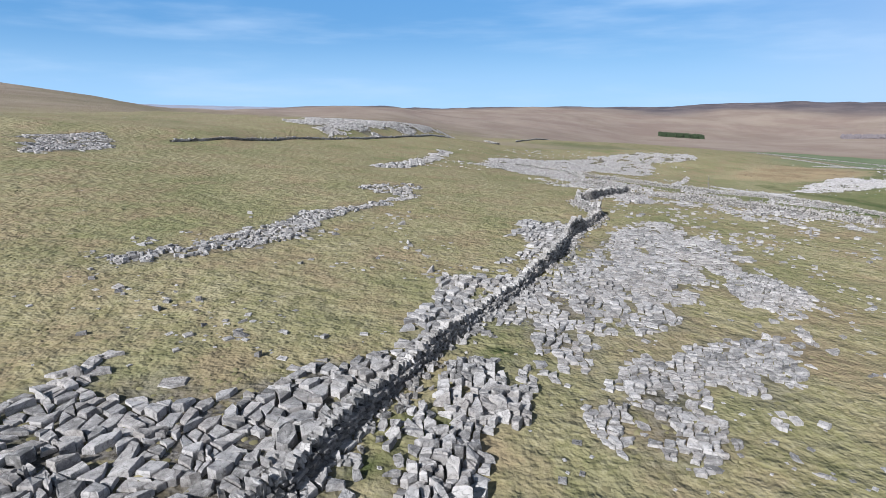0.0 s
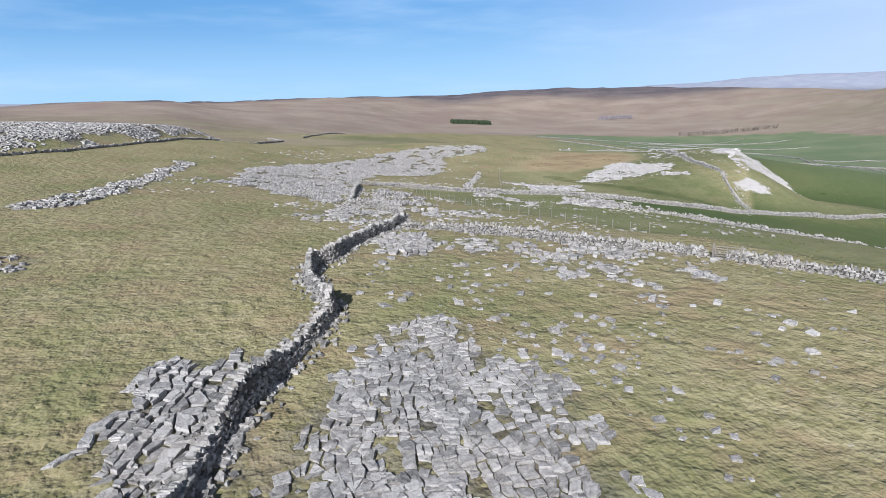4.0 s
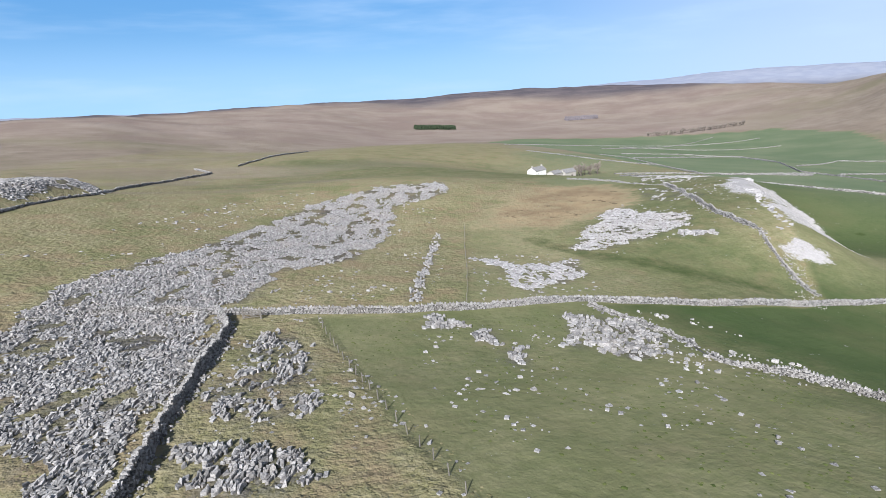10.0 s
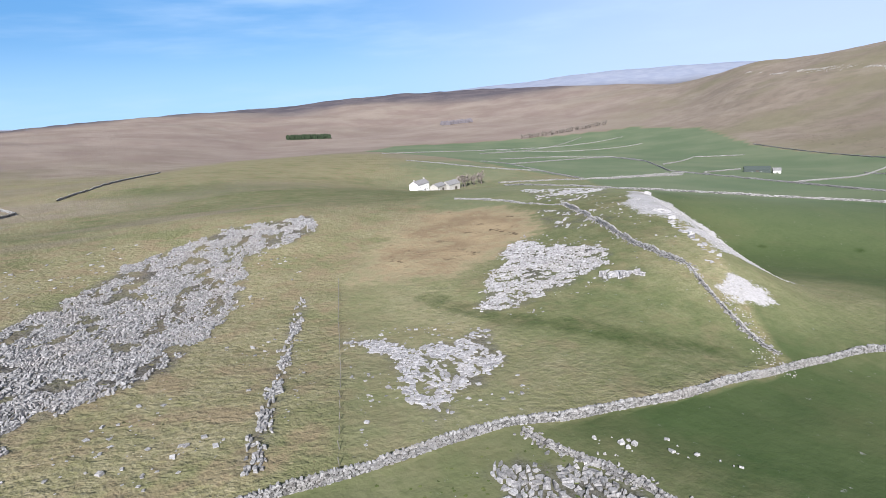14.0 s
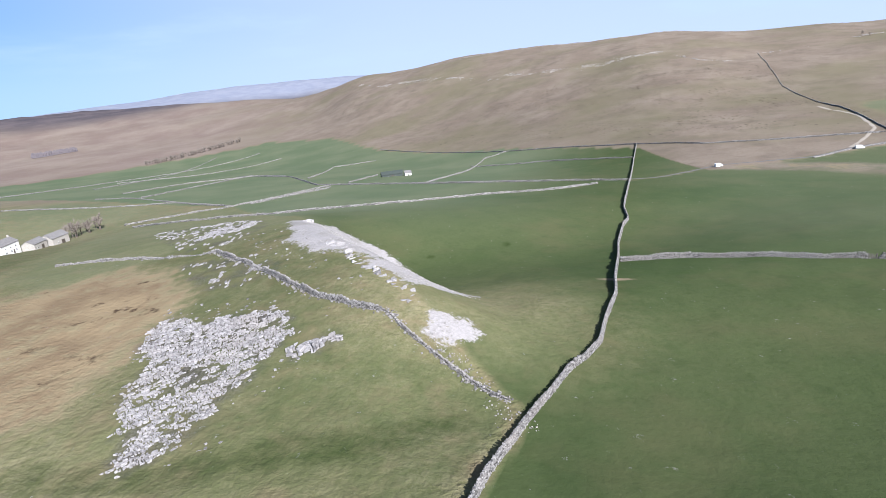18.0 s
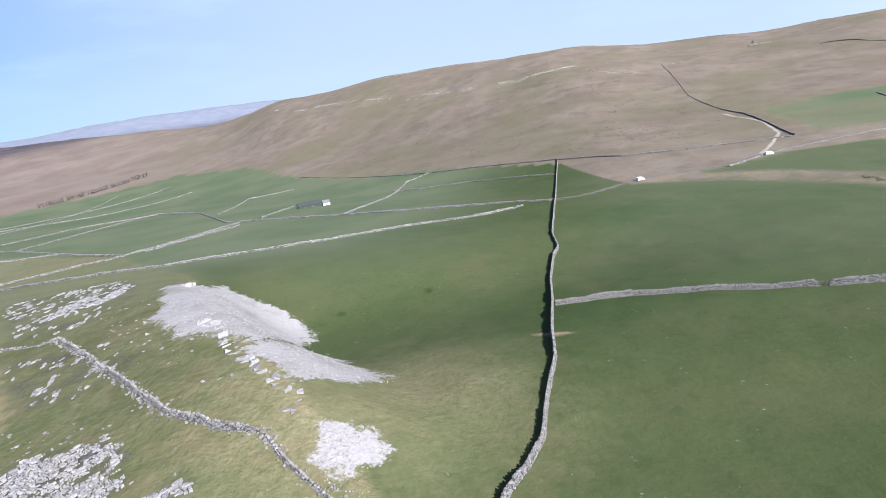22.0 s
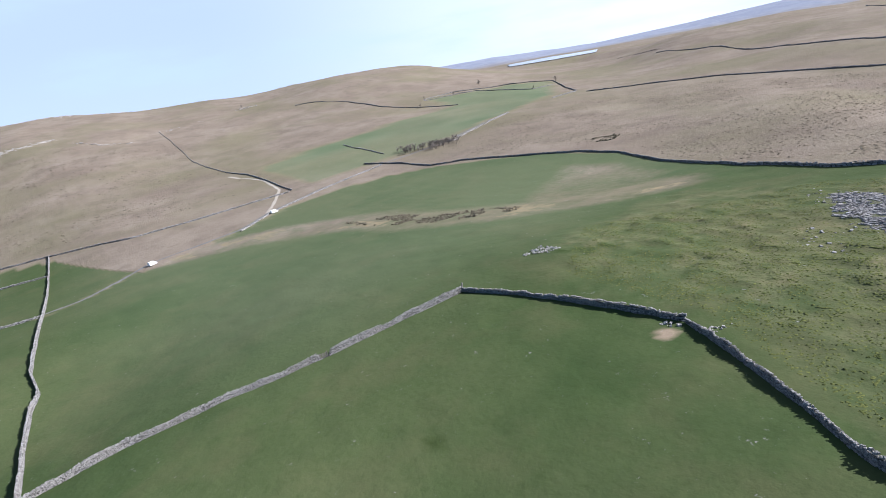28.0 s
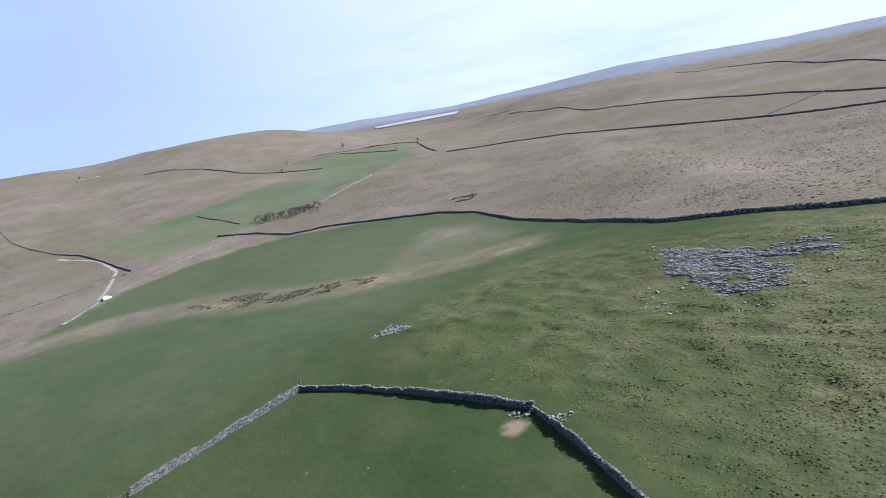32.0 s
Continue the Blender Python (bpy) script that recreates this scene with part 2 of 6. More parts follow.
def stone_material(name, dark, pale, warm, size=1.0, per="island", fissure=3.4):
    """Weathered limestone: blocks of differing tone, lichen blotches, pits and dark fissures."""
    k = Nodes(name, 0.92, 0.1)
    r = k.island() if per == "island" else k.rand()
    if per != "island":
        shift = k.n.new("ShaderNodeVectorMath")
        k.l.new(k.co, shift.inputs[0])
        mul = k.n.new("ShaderNodeVectorMath")
        mul.operation = "SCALE"
        mul.inputs[0].default_value = (37.0, 53.0, 71.0)
        k.l.new(r, mul.inputs["Scale"])
        k.l.new(mul.outputs["Vector"], shift.inputs[1])
        k.co = shift.outputs["Vector"]
    base = k.mix(r, dark, pale)
    base = k.mix(k.ramp(k.noise(0.13, 3), 0.45, 0.7, 0, 0.5), base, warm)
    n = k.noise(3.0 / size, 6, 0.72)
    base = k.mix(k.ramp(n, 0.5, 0.7, 0, 0.7), base, tuple(v * 1.25 for v in pale))
    base = k.mix(k.ramp(n, 0.47, 0.3, 0, 0.75), base, tuple(v * 0.5 for v in dark))
    warp = k.n.new("ShaderNodeTexNoise")
    warp.inputs["Scale"].default_value = 2.2 / size
    k.l.new(k.co, warp.inputs["Vector"])
    bent = k.n.new("ShaderNodeVectorMath")
    bent.operation = "MULTIPLY_ADD"
    k.l.new(warp.outputs["Color"], bent.inputs[0])
    bent.inputs[1].default_value = (0.5 * size, 0.5 * size, 0.5 * size)
    k.l.new(k.co, bent.inputs[2])
    v = k.n.new("ShaderNodeTexVoronoi")
    v.feature = "DISTANCE_TO_EDGE"
    v.inputs["Scale"].default_value = fissure / size
    k.l.new(bent.outputs["Vector"], v.inputs["Vector"])
    crack = k.ramp(v.outputs["Distance"], 0.0, 0.035, 0.6, 1.0)
    base = k.mix(crack, tuple(v * 0.4 for v in dark), base)
    height = k.math("ADD", n, k.math("MULTIPLY", crack, 0.5))
    return k.done(base, height, 0.9, 0.12 * size)


def plain_material(name, a, b, scale=2.0, rough=0.85, bump=0.3, distance=0.05, metal=0.0):
    k = Nodes(name, rough, 0.2)
    k.bsdf.inputs["Metallic"].default_value = metal
    n = k.noise(scale, 5, 0.65)
    return k.done(k.mix(k.ramp(n, 0.35, 0.65), a, b), n, bump, distance)


LIMESTONE = ((0.122, 0.117, 0.116), (0.330, 0.316, 0.313), (0.28, 0.252, 0.234))
TURF = turf_material()
CLINT = stone_material("limestone", *LIMESTONE)
WALLSTONE = stone_material("wall_stone", (0.07, 0.067, 0.064), (0.30, 0.287, 0.282), (0.25, 0.225, 0.205))
# copes coloured paler than the face stones, so wall tops look sunlit
SUNLIT_COPE = stone_material("sunlit_cope_stone", (0.12, 0.115, 0.112), (0.33, 0.317, 0.312), (0.26, 0.235, 0.218))
# hearting coloured near black, painting shade into the gaps between face stones
HEART_SHADE = plain_material("wall_hearting_shade", (0.035, 0.033, 0.03), (0.08, 0.076, 0.072), 4.0)

# ---- the lie of the land ----
FAR_NORTH = [(75, 300, 8, 917, 58), (57, 300, 5, 917, 53), (44.6, 300, 3, 892, 39), (39.4, 300, 1, 932, 29), (33.8, 330, -3, 1022, 13), (27, 360, -7, 1211, 2), (20.8, 420, -11, 1400, 2.5), (16.2, 480, -14, 1442, 12), (9.2, 560, -18, 1481, 11.5), (3.7, 700, -28, 1924, 1.5), (-7.3, 900, -45, 2520, 8.5), (-18, 1400, -75, 3014, 8), (-26, 1700, -78, 2900, 19), (-29.4, 1850, -80, 2850, 28), (-35, 1850, -80, 2900, 29), (-40, 1750, -80, 2900, 23), (-44, 1700, -80, 2800, 20)]
FAR_EAST = [(-48, 1600, -80, 2600, 14), (-52, 1450, -79, 2450, 10), (-56, 1250, -77, 2250, -2), (-59, 1130, -74, 2000, 4), (-61.5, 1060, -72, 1880, 40), (-67, 950, -68, 1800, 57), (-72.6, 840, -60, 1750, 77), (-78, 740, -52, 1640, 76), (-88, 640, -43, 1510, 76), (-91.5, 640, -41, 1507, 73), (-94, 630, -41, 1507, 66), (-97.5, 620, -40, 1502, 53), (-103, 620, -38, 1500, 53), (-107.5, 620, -36, 1492, 46), (-113.2, 630, -34, 1507, 61), (-118, 640, -32, 1523, 60), (-122, 645, -29, 1560, 46), (-128.3, 655, -27, 1700, 10), (-133.8, 660, -27, 1900, -22)]
FAR_SOUTH = [(-139.4, 700, -28, 2000, -30), (-142.4, 680, -28, 1800, -18), (-146.6, 640, -28, 1650, 10), (-150.3, 560, -29, 1650, 9), (-154.5, 460, -31, 1600, 14), (-160.2, 370, -31, 1500, 6), (-164.7, 350, -29, 1480, 2), (-168.7, 350, -27, 1400, 0), (-173, 350, -25, 1340, 8), (-178, 350, -24, 1330, 20), (-230, 350, 0, 1200, 60), (-285, 300, 8, 917, 58)]
RIM = [(75, 1.0), (0, -0.8), (-18, -0.7), (-30, -0.3), (-38, 0.05), (-41.4, 0.24), (-45, 0.39), (-48, 0.65), (-52.5, 0.82), (-57, 0.84), (-61, 0.75), (-68, 0.6), (-75, 0.3), (-120, 0.0), (-126, 0.1), (-130, 0.1), (-135, -0.13), (-140.6, -0.42), (-143.4, -0.28), (-149, -0.05), (-154, 0.27), (-157, 0.39), (-162, 0.26), (-170, 0.0), (-200, 0.3), (-285, 1.0)]
PLANE = [-0.54, -9.94, -1.175, -3.381, -15.201, -2.5]
ROLLS = [(240, 230, 70, 4.9), (30, 80, 40, 1.6), (180, 80, 40, -4.9), (150, -10, 40, -3.0), (60, 50, 40, 1.8), (150, 140, 40, -9.1), (210, 200, 40, 3.4), (60, 410, 70, -3.5), (90, 230, 40, -4.8), (285, -130, 70, -7.2), (180, 170, 40, 5.9), (90, 80, 40, 2.3), (270, 170, 40, 6.2), (120, 290, 40, 6.5), (240, 260, 40, 3.8), (60, 140, 40, -1.1), (-30, 260, 40, 3.2), (15, 410, 70, -3.7), (150, 260, 40, -2.6), (120, 170, 40, 2.8), (295, 475, 60, -12),
         (165, 174, 14, 1.3), (154, 153, 12, -2.1), (122, 186, 20, -1.6), (95, 190, 16, -0.8), (240, 200, 18, -2.7), (137, 32, 20, -2.5), (225, 6, 16, 1.5), (160, 219, 16, -1.2), (68, 148, 16, -1.4), (32, 104, 14, -0.3), (32, 160, 14, -0.5), (180, 28, 18, 0.3), (238, 73, 20, -1.0), (240, 135, 20, -0.3), (30, 40, 16, -0.4), (196, 238, 16, -0.6), (226, 223, 12, 1.0)]


TERRACE = [(-56, 142), (-50, 171), (-33, 195), (-17, 238), (-10, 271), (1, 302), (-1, 326), (-14, 350), (-40, 420), (-150, 420), (-170, 250), (-140, 140), (-90, 120)]


def smooth(a, b, v):
    t = np.clip((v - a) / (b - a), 0, 1)
    return t * t * (3 - 2 * t)


def vnoise(x, y, size, seed=0):
    """Value noise from -1 to 1, with features of that size."""
    u, v = np.asarray(x, float) / size + seed * 17.31, np.asarray(y, float) / size - seed * 9.7
    i, j = np.floor(u), np.floor(v)
    f, g = u - i, v - j
    f, g = f * f * (3 - 2 * f), g * g * (3 - 2 * g)

    def h(a, b):
        s = np.sin(a * 127.1 + b * 311.7 + seed * 74.7) * 43758.5453
        return (s - np.floor(s)) * 2 - 1

    return (h(i, j) * (1 - f) + h(i + 1, j) * f) * (1 - g) + (h(i, j + 1) * (1 - f) + h(i + 1, j + 1) * f) * g


def fell(x, y):
    """The far land: valley floor, fellside and skyline, heading by heading round the middle of the flight."""
    dx, dy = x - 80.0, y - 80.0
    r = np.hypot(dx, dy) + 1e-6
    h = np.degrees(np.arctan2(-dx, dy))
    h = np.where(h > 75, h - 360, h)
    rows = np.array(FAR_NORTH + FAR_EAST + FAR_SOUTH, float)[::-1]
    round_about, kern = np.arange(-292.0, 83.0, 1.0), np.hanning(9) / np.hanning(9).sum()
    foot_r, foot_z, top_r, top_z = (np.interp(h, round_about[4:-4], np.convolve(np.interp(round_about, rows[:, 0], rows[:, k]), kern, "valid")) for k in (1, 2, 3, 4))
    rim_rows = np.array(RIM, float)[::-1]
    rim = 28 + 4300 * np.tan(np.radians(np.interp(h, rim_rows[:, 0], rim_rows[:, 1])))
    t = np.clip((r - foot_r) / (top_r - foot_r), 0, 1)
    z = foot_z + (top_z - foot_z) * (0.45 * t + 0.55 * t * t * (3 - 2 * t))
    z = np.where(r > top_r, np.maximum(top_z - 0.06 * (r - top_r), np.maximum(np.minimum(top_z - 25, -12.0), np.where(h > -100, -60.0, -15.5))), z)
    z = z + (rim - z) * smooth(3500, 4300, r) * (r > top_r)
    return z, smooth(0.45, 1.0, r / foot_r), r, t


def ground(x, y):
    x, y = np.asarray(x, float), np.asarray(y, float)
    d, s = (x - 198) * 0.735 - (y - 198) * 0.678, (x - 198) * 0.678 + (y - 198) * 0.735
    scar = smooth(-2, 24, d) * np.exp(-np.maximum(d - 24, 0) ** 2 / 16200)
    z = PLANE[0] + PLANE[1] * x / 100 + PLANE[2] * y / 100
    for q, drop in zip((-30, 10, 50), PLANE[3:]):
        z = z + drop * scar * np.exp(-(s - q) ** 2 / 1568)
    for a, b, size, v in ROLLS:
        z = z + v * np.exp(-((x - a) ** 2 + (y - b) ** 2) / 2 / size / size)
    zf, w, r, t = fell(x, y)
    z = z * (1 - w) + zf * w
    z = z + inside(x, y, TERRACE, 8.0) * (1.8 + 3.4 * smooth(160, 300, y))
    z = z + 0.16 * vnoise(x, y, 9, 1) + 0.10 * vnoise(x, y, 3.6, 2)
    hummock = smooth(95, 120, x) * (1 - smooth(225, 250, x)) * smooth(-75, -60, y) * (1 - smooth(10, 60, y + 0.25 * (x - 130)))
    z = z + hummock * (0.32 * vnoise(x, y, 4.2, 11) + 0.28 * vnoise(x * 0.5 + y, y - x * 0.3, 2.8, 12))
    rough_far = smooth(0.03, 0.25, t) * smooth(500, 900, r) * smooth(450, 800, np.hypot(x - 1956, y + 1862))
    return z + rough_far * (5 * vnoise(x, y, 190, 3) + 2.2 * vnoise(x, y, 70, 4) + 0.8 * vnoise(x, y, 28, 5))


def gz(x, y):
    return float(ground(x, y))


def inside(x, y, poly, soft=1.0):
    """1 inside the outline, 0 outside, over a soft edge of that width."""
    poly = np.array(poly, float)
    hit, dist = np.zeros(x.shape, bool), np.full(x.shape, 1e9)
    for (ax, ay), (bx, by) in zip(poly, np.roll(poly, -1, 0)):
        cross = (ay > y) != (by > y)
        hit ^= cross & (x < (bx - ax) * (y - ay) / (by - ay + 1e-12) + ax)
        t = np.clip(((x - ax) * (bx - ax) + (y - ay) * (by - ay)) / ((bx - ax) ** 2 + (by - ay) ** 2 + 1e-9), 0, 1)
        dist = np.minimum(dist, np.hypot(x - ax - t * (bx - ax), y - ay - t * (by - ay)))
    return smooth(-soft, soft, np.where(hit, dist, -dist))


def near_line(x, y, pts, width):
    """1 on the line, 0 from that width outwards."""
    dist = np.full(x.shape, 1e9)
    for (ax, ay), (bx, by) in zip(pts, pts[1:]):
        t = np.clip(((x - ax) * (bx - ax) + (y - ay) * (by - ay)) / ((bx - ax) ** 2 + (by - ay) ** 2 + 1e-9), 0, 1)
        dist = np.minimum(dist, np.hypot(x - ax - t * (bx - ax), y - ay - t * (by - ay)))
    return 1 - smooth(width * 0.4, width, dist)


# plan of the fields, metres
MEADOW = [(51, 160), (51.5, 142), (52, 122), (53.5, 107), (56, 95), (62, 80), (74, 60), (90, 35), (96, 0), (90, -60), (135, -78), (157, -83), (195, -88), (248, -120), (335, -165), (396, -163), (477, -125),
          (504, -93), (515, -20), (455, 85), (600, 125), (728, 275), (785, 378), (873, 499), (1090, 700), (1150, 900), (1000, 1050), (700, 1180), (520, 1000), (480, 700), (385, 390), (310, 305), (245, 237), (224, 227), (176, 173), (151, 147), (146, 145.6), (122.7, 148.1), (102.9, 152), (96, 155.2), (75, 157.5)]
UPLAND = [(75, 157), (87, 180), (108, 226), (118, 236), (170, 268), (205, 262), (225, 226), (178, 180), (150, 148)]
CREST = [(170, 266), (205, 258), (225, 226), (246, 238), (312, 305), (385, 392), (330, 425), (250, 365), (180, 300)]
STRAW = [(185, 870), (324, 1000), (475, 840), (398, 668), (272, 545), (128, 480), (114, 545)]
NORTH_MOOR = [(-160, 900), (53, 1160), (278, 1250), (150, 747), (66, 480), (34, 433), (-2, 412), (-30, 436), (-150, 470)]
LOFT = [(30, 330), (100, 330), (170, 300), (230, 330), (380, 380), (480, 700), (520, 1000), (300, 900), (200, 700), (60, 440)]
FELL_MEADOW = [(562, -62), (700, -66), (718, -80), (732, -149), (739, -221), (765, -378), (868, -404), (832, -526), (776, -590), (632, -438), (580, -303), (552, -201), (560, -128)]
SOUTH_MOOR = [(80, -72), (134, -80), (157, -85), (195, -90), (248, -122), (335, -167), (396, -165), (477, -127), (520, -100), (540, -200), (590, -310), (700, -390), (900, -520), (900, -1500), (-600, -1500), (-600, -72)]
BROWN = [(112, 224), (124, 236), (163, 272), (190, 262), (186, 246), (170, 225), (150, 216), (130, 214)]
SCREE_FANS = [[(200, 215), (232, 236), (244, 228), (244, 214), (233, 197), (208, 190), (190, 186), (191, 199)], [(186, 186), (214, 186), (193, 164), (185, 167), (179, 175)], [(169, 167), (171, 163), (171, 159), (164, 158), (161, 162)]]
TRACK = [(424, 134), (440, 112), (479, 78), (482, 24), (506, -8), (528, -53), (544, -128), (560, -200), (575, -302)]
DIP_SHADOW = [(117.8, 203), (120, 194), (122, 185), (126, 178), (130, 172), (134, 163), (143, 154.8)]
FLUSH = [(348, -136), (319, -139), (274, -116), (265, -88), (270, -63), (278, -44), (286, -36), (311, -63)]
GULLY = [(470, 70), (440, 20), (382, -17), (339, -21), (302, -39), (265, -70), (255, -85)]

# plan of the pavements: outline, size of the clints, heading of the joints, how many clints stand as single stones, and near which place
PAVEMENTS = [
    dict(poly=[(-16, 15), (-15, 18.4), (-15, 21), (-12.5, 20.4), (-8.8, 20), (-7.8, 22.6), (-4.3, 24.2), (-2.5, 27.5), (0.2, 34.5), (3.2, 38.5), (3.2, 34.5), (-0.3, 27), (-3.2, 21.4), (-5.3, 16.5), (-9, 5), (-20, 5)], size=0.72, stretch=1.35, angle=72, own=300, near=(-7, 17), fill=1.0, rise=0.32, gap=0.035, tilt=0.06),
    dict(poly=[(6.4, 41.5), (7.2, 52.9), (10.5, 57.6), (16, 63), (13.2, 56), (9.6, 46)], size=0.66, stretch=1.4, gap=0.02, rise=0.2, crack=0.3, square=True, angle=68, own=120, near=(8, 44), fill=0.92),
    dict(poly=[(4.6, 36), (10, 41.5), (19.5, 58), (25, 59.4), (21.5, 49.2), (17.1, 36.6), (14.2, 30.5), (8.5, 28.2), (6.9, 24.1), (5.8, 24), (4.4, 27.6), (3.4, 31.4)], size=0.62, square=True, angle=84, own=300, near=(8, 28), fill=0.5, patch=3, rise=0.13, gap=0.018, stretch=1.4),
    dict(poly=[(1, 24.5), (3.9, 24.3), (3.7, 19.5), (2.4, 19.8), (0.6, 21.8)], size=0.50, angle=80, own=60, near=(2, 20), rise=0.36, tilt=0.18),
    dict(poly=[(-2.1, 17.1), (-0.9, 18.6), (1.2, 18.9), (1.6, 16), (1.4, 13), (-1.5, 13)], size=0.50, angle=80, own=60, near=(0, 15), rise=0.36, tilt=0.18),
    dict(poly=[(9.2, 25.6), (16.5, 29.3), (22.2, 31.6), (16.1, 23.1), (14.4, 22.9), (12.7, 23.8), (9.7, 17.1), (7.4, 17.8), (5.2, 20.1)], size=0.5, angle=80, own=240, near=(9, 20), fill=0.42, square=True, gap=0.02, rise=0.16, patch=2.5),
    dict(poly=[(23.4, 42.8), (26.6, 40.5), (23.3, 34.4), (21.4, 37.3)], size=0.46, angle=80, own=40, near=(22, 36)),
    dict(poly=[(-23.4, 36.2), (-16.8, 48), (-14.8, 54), (-9, 62), (-4.4, 76), (-2.4, 71.6), (-7.4, 61), (-11.2, 52.5), (-11.7, 46), (-14.3, 42.4), (-21.8, 34.6)], size=0.46, angle=64, own=240, near=(-14, 46), fill=0.34, patch=3, gap=0.04),
    dict(poly=[(-13.5, 79), (-8, 84), (-3.4, 84.5), (-6, 70.5), (-9, 74)], size=0.46, angle=64, own=50, near=(-8, 75), fill=0.1, patch=3),
    dict(poly=[(-16, 112), (-12, 124), (-6, 150), (-1, 185), (3, 186), (-1.5, 148), (-8, 114)], size=0.6, angle=70, own=50, near=(-10, 115), fill=0.35, patch=4, rise=0.3),
    dict(poly=[(19, 60.1), (23.7, 60.6), (27.9, 51.4), (26.1, 47.9), (26.3, 43.2), (24.5, 41.2), (22, 44), (20, 39.4), (17.4, 38.4), (15.9, 35.5), (10.7, 38.8), (14.4, 44), (15.7, 50)], size=0.58, square=True, angle=84, own=250, near=(17, 40), fill=0.4, patch=4, gap=0.018, rise=0.13),
    dict(poly=[(9, 150), (16.7, 184), (22, 192), (60, 196), (49, 184), (46, 171), (36, 165.5), (36.5, 149), (33, 136), (29.9, 130), (28.5, 119.5), (25.6, 123), (19.8, 131.9), (17.6, 141)], size=0.48, stretch=1.9, crack=0.4, angle=58, own=300, near=(30, 135), fill=0.46, rise=0.22, tilt=0.2, gap=0.025, patch=5, rag=1.0),
    dict(poly=[(18, 186), (36.5, 212), (50, 236), (70, 267), (102, 287), (130, 288), (120, 266), (97, 257), (82.5, 222), (67, 195), (58, 192), (22, 190)], size=0.52, stretch=1.9, crack=0.4, angle=58, own=100, near=(45, 195), fill=0.36, rise=0.22, tilt=0.2, gap=0.03, patch=5, rag=1.0),
    dict(poly=[(25.6, 113.2), (28, 119), (31, 112), (33, 104.5), (29, 97), (26, 95), (23, 105)], size=0.50, angle=78, own=140, near=(30, 105), fill=0.2, tilt=0.06, patch=4),
    dict(poly=[(41, 155), (47.5, 153.8), (48.6, 142.2), (46.4, 133.5), (46, 127.2), (43.1, 125.2), (38.7, 127), (35.2, 133.3), (35.6, 137.5), (40, 142.1)], size=0.48, stretch=2.0, angle=58, own=220, near=(42, 128), fill=0.02, patch=3.5, tilt=0.16, rise=0.3, gap=0.03),
    dict(poly=[(33.2, 126), (38.3, 125), (43.2, 121), (44, 116.5), (37.9, 116), (33.8, 120)], size=0.5, stretch=2.0, angle=58, own=160, near=(39, 118), fill=0.25, patch=3, tilt=0.2, rise=0.34, gap=0.03),
    dict(poly=[(35, 113.5), (42, 113), (42, 108.5), (36, 108)], size=0.55, angle=78, own=60, near=(39, 110), fill=0.1, patch=3, tilt=0.18, rise=0.32),
    dict(poly=[(36.5, 112), (50, 108), (50, 99), (38, 101)], size=0.52, angle=78, own=100, near=(44, 103), fill=0.02, patch=3, tilt=0.1),
    dict(poly=[(72, 147.6), (74.6, 147.4), (73, 142), (71, 143.4)], size=0.8, angle=80, own=20, near=(73, 143), rise=0.45, gap=0.05, fill=0.7, patch=2.5),
    dict(poly=[(73.2, 140.6), (75.5, 139.3), (71.8, 132.8), (70.4, 134.9)], size=0.7, angle=80, own=30, near=(72, 134), rise=0.4, gap=0.05, fill=0.6, patch=2.5),
    dict(poly=[(93.5, 194), (99.6, 191), (102.5, 183), (115.8, 182), (111, 172), (102.1, 165), (96.1, 166.4), (90, 159.3), (89.8, 167), (95.5, 180.7)], size=0.62, angle=76, own=220, near=(94, 164), fill=0.3, patch=4),
    dict(poly=[(159.5, 219), (159.5, 208.8), (163.5, 194), (154.8, 186.8), (146.8, 186), (138.3, 187), (127.4, 187), (122, 189), (124.1, 194.4), (130.5, 198), (133.2, 203), (144.5, 208.5), (150.1, 216)], size=0.55, angle=-30, own=300, near=(140, 190), fill=0.42, patch=4, stretch=1.7, gap=0.07, rise=0.24),
    dict(poly=[(148, 186.4), (156.6, 179.8), (155, 177.6), (148.6, 182.4)], size=0.9, angle=-38, own=30, near=(152, 182), fill=0.55, patch=2.5, stretch=1.8, rise=0.5, gap=0.06),
    dict(poly=[(88.5, 149), (92.7, 148), (95.3, 143.4), (99, 139), (93.3, 129.4), (87.1, 131), (84, 135), (81, 138)], size=1.0, square=True, angle=80, own=160, near=(91, 136), fill=0.5, rise=0.42, patch=4, gap=0.13, stretch=1.4),
    dict(poly=[(26.7, 84.9), (29.9, 88), (33.2, 88), (32.2, 83), (29.8, 79.5), (29.9, 76.6), (27, 77.5), (24.4, 78.6), (25.4, 80.9)], size=0.85, square=True, stretch=1.6, angle=85, own=110, near=(29, 78), rise=0.32, gap=0.05, fill=0.7, patch=3),
    dict(poly=[(33.5, 82.4), (38.1, 82.1), (35.5, 75.9), (33.6, 75.7), (32.7, 78.3)], size=0.8, square=True, angle=85, own=50, near=(35, 77), fill=0.35, patch=1.6, gap=0.05),
    dict(poly=[(38.8, 79), (40.8, 78.9), (39.4, 75.8), (41.1, 74.8), (43.2, 73.4), (40.9, 71.1), (38, 72), (37.1, 74.8)], size=0.85, angle=60, stretch=1.5, square=True, rise=0.26, own=70, near=(40, 72), fill=0.6, patch=2, gap=0.05),
    dict(poly=[(43.4, 78.5), (47.4, 76.3), (50.3, 73.4), (49.8, 69.9), (45.9, 70.4), (44, 71.4), (42.8, 75.3)], size=0.8, angle=60, stretch=1.5, square=True, rise=0.24, own=110, near=(46, 71), fill=0.5, patch=2, gap=0.05),
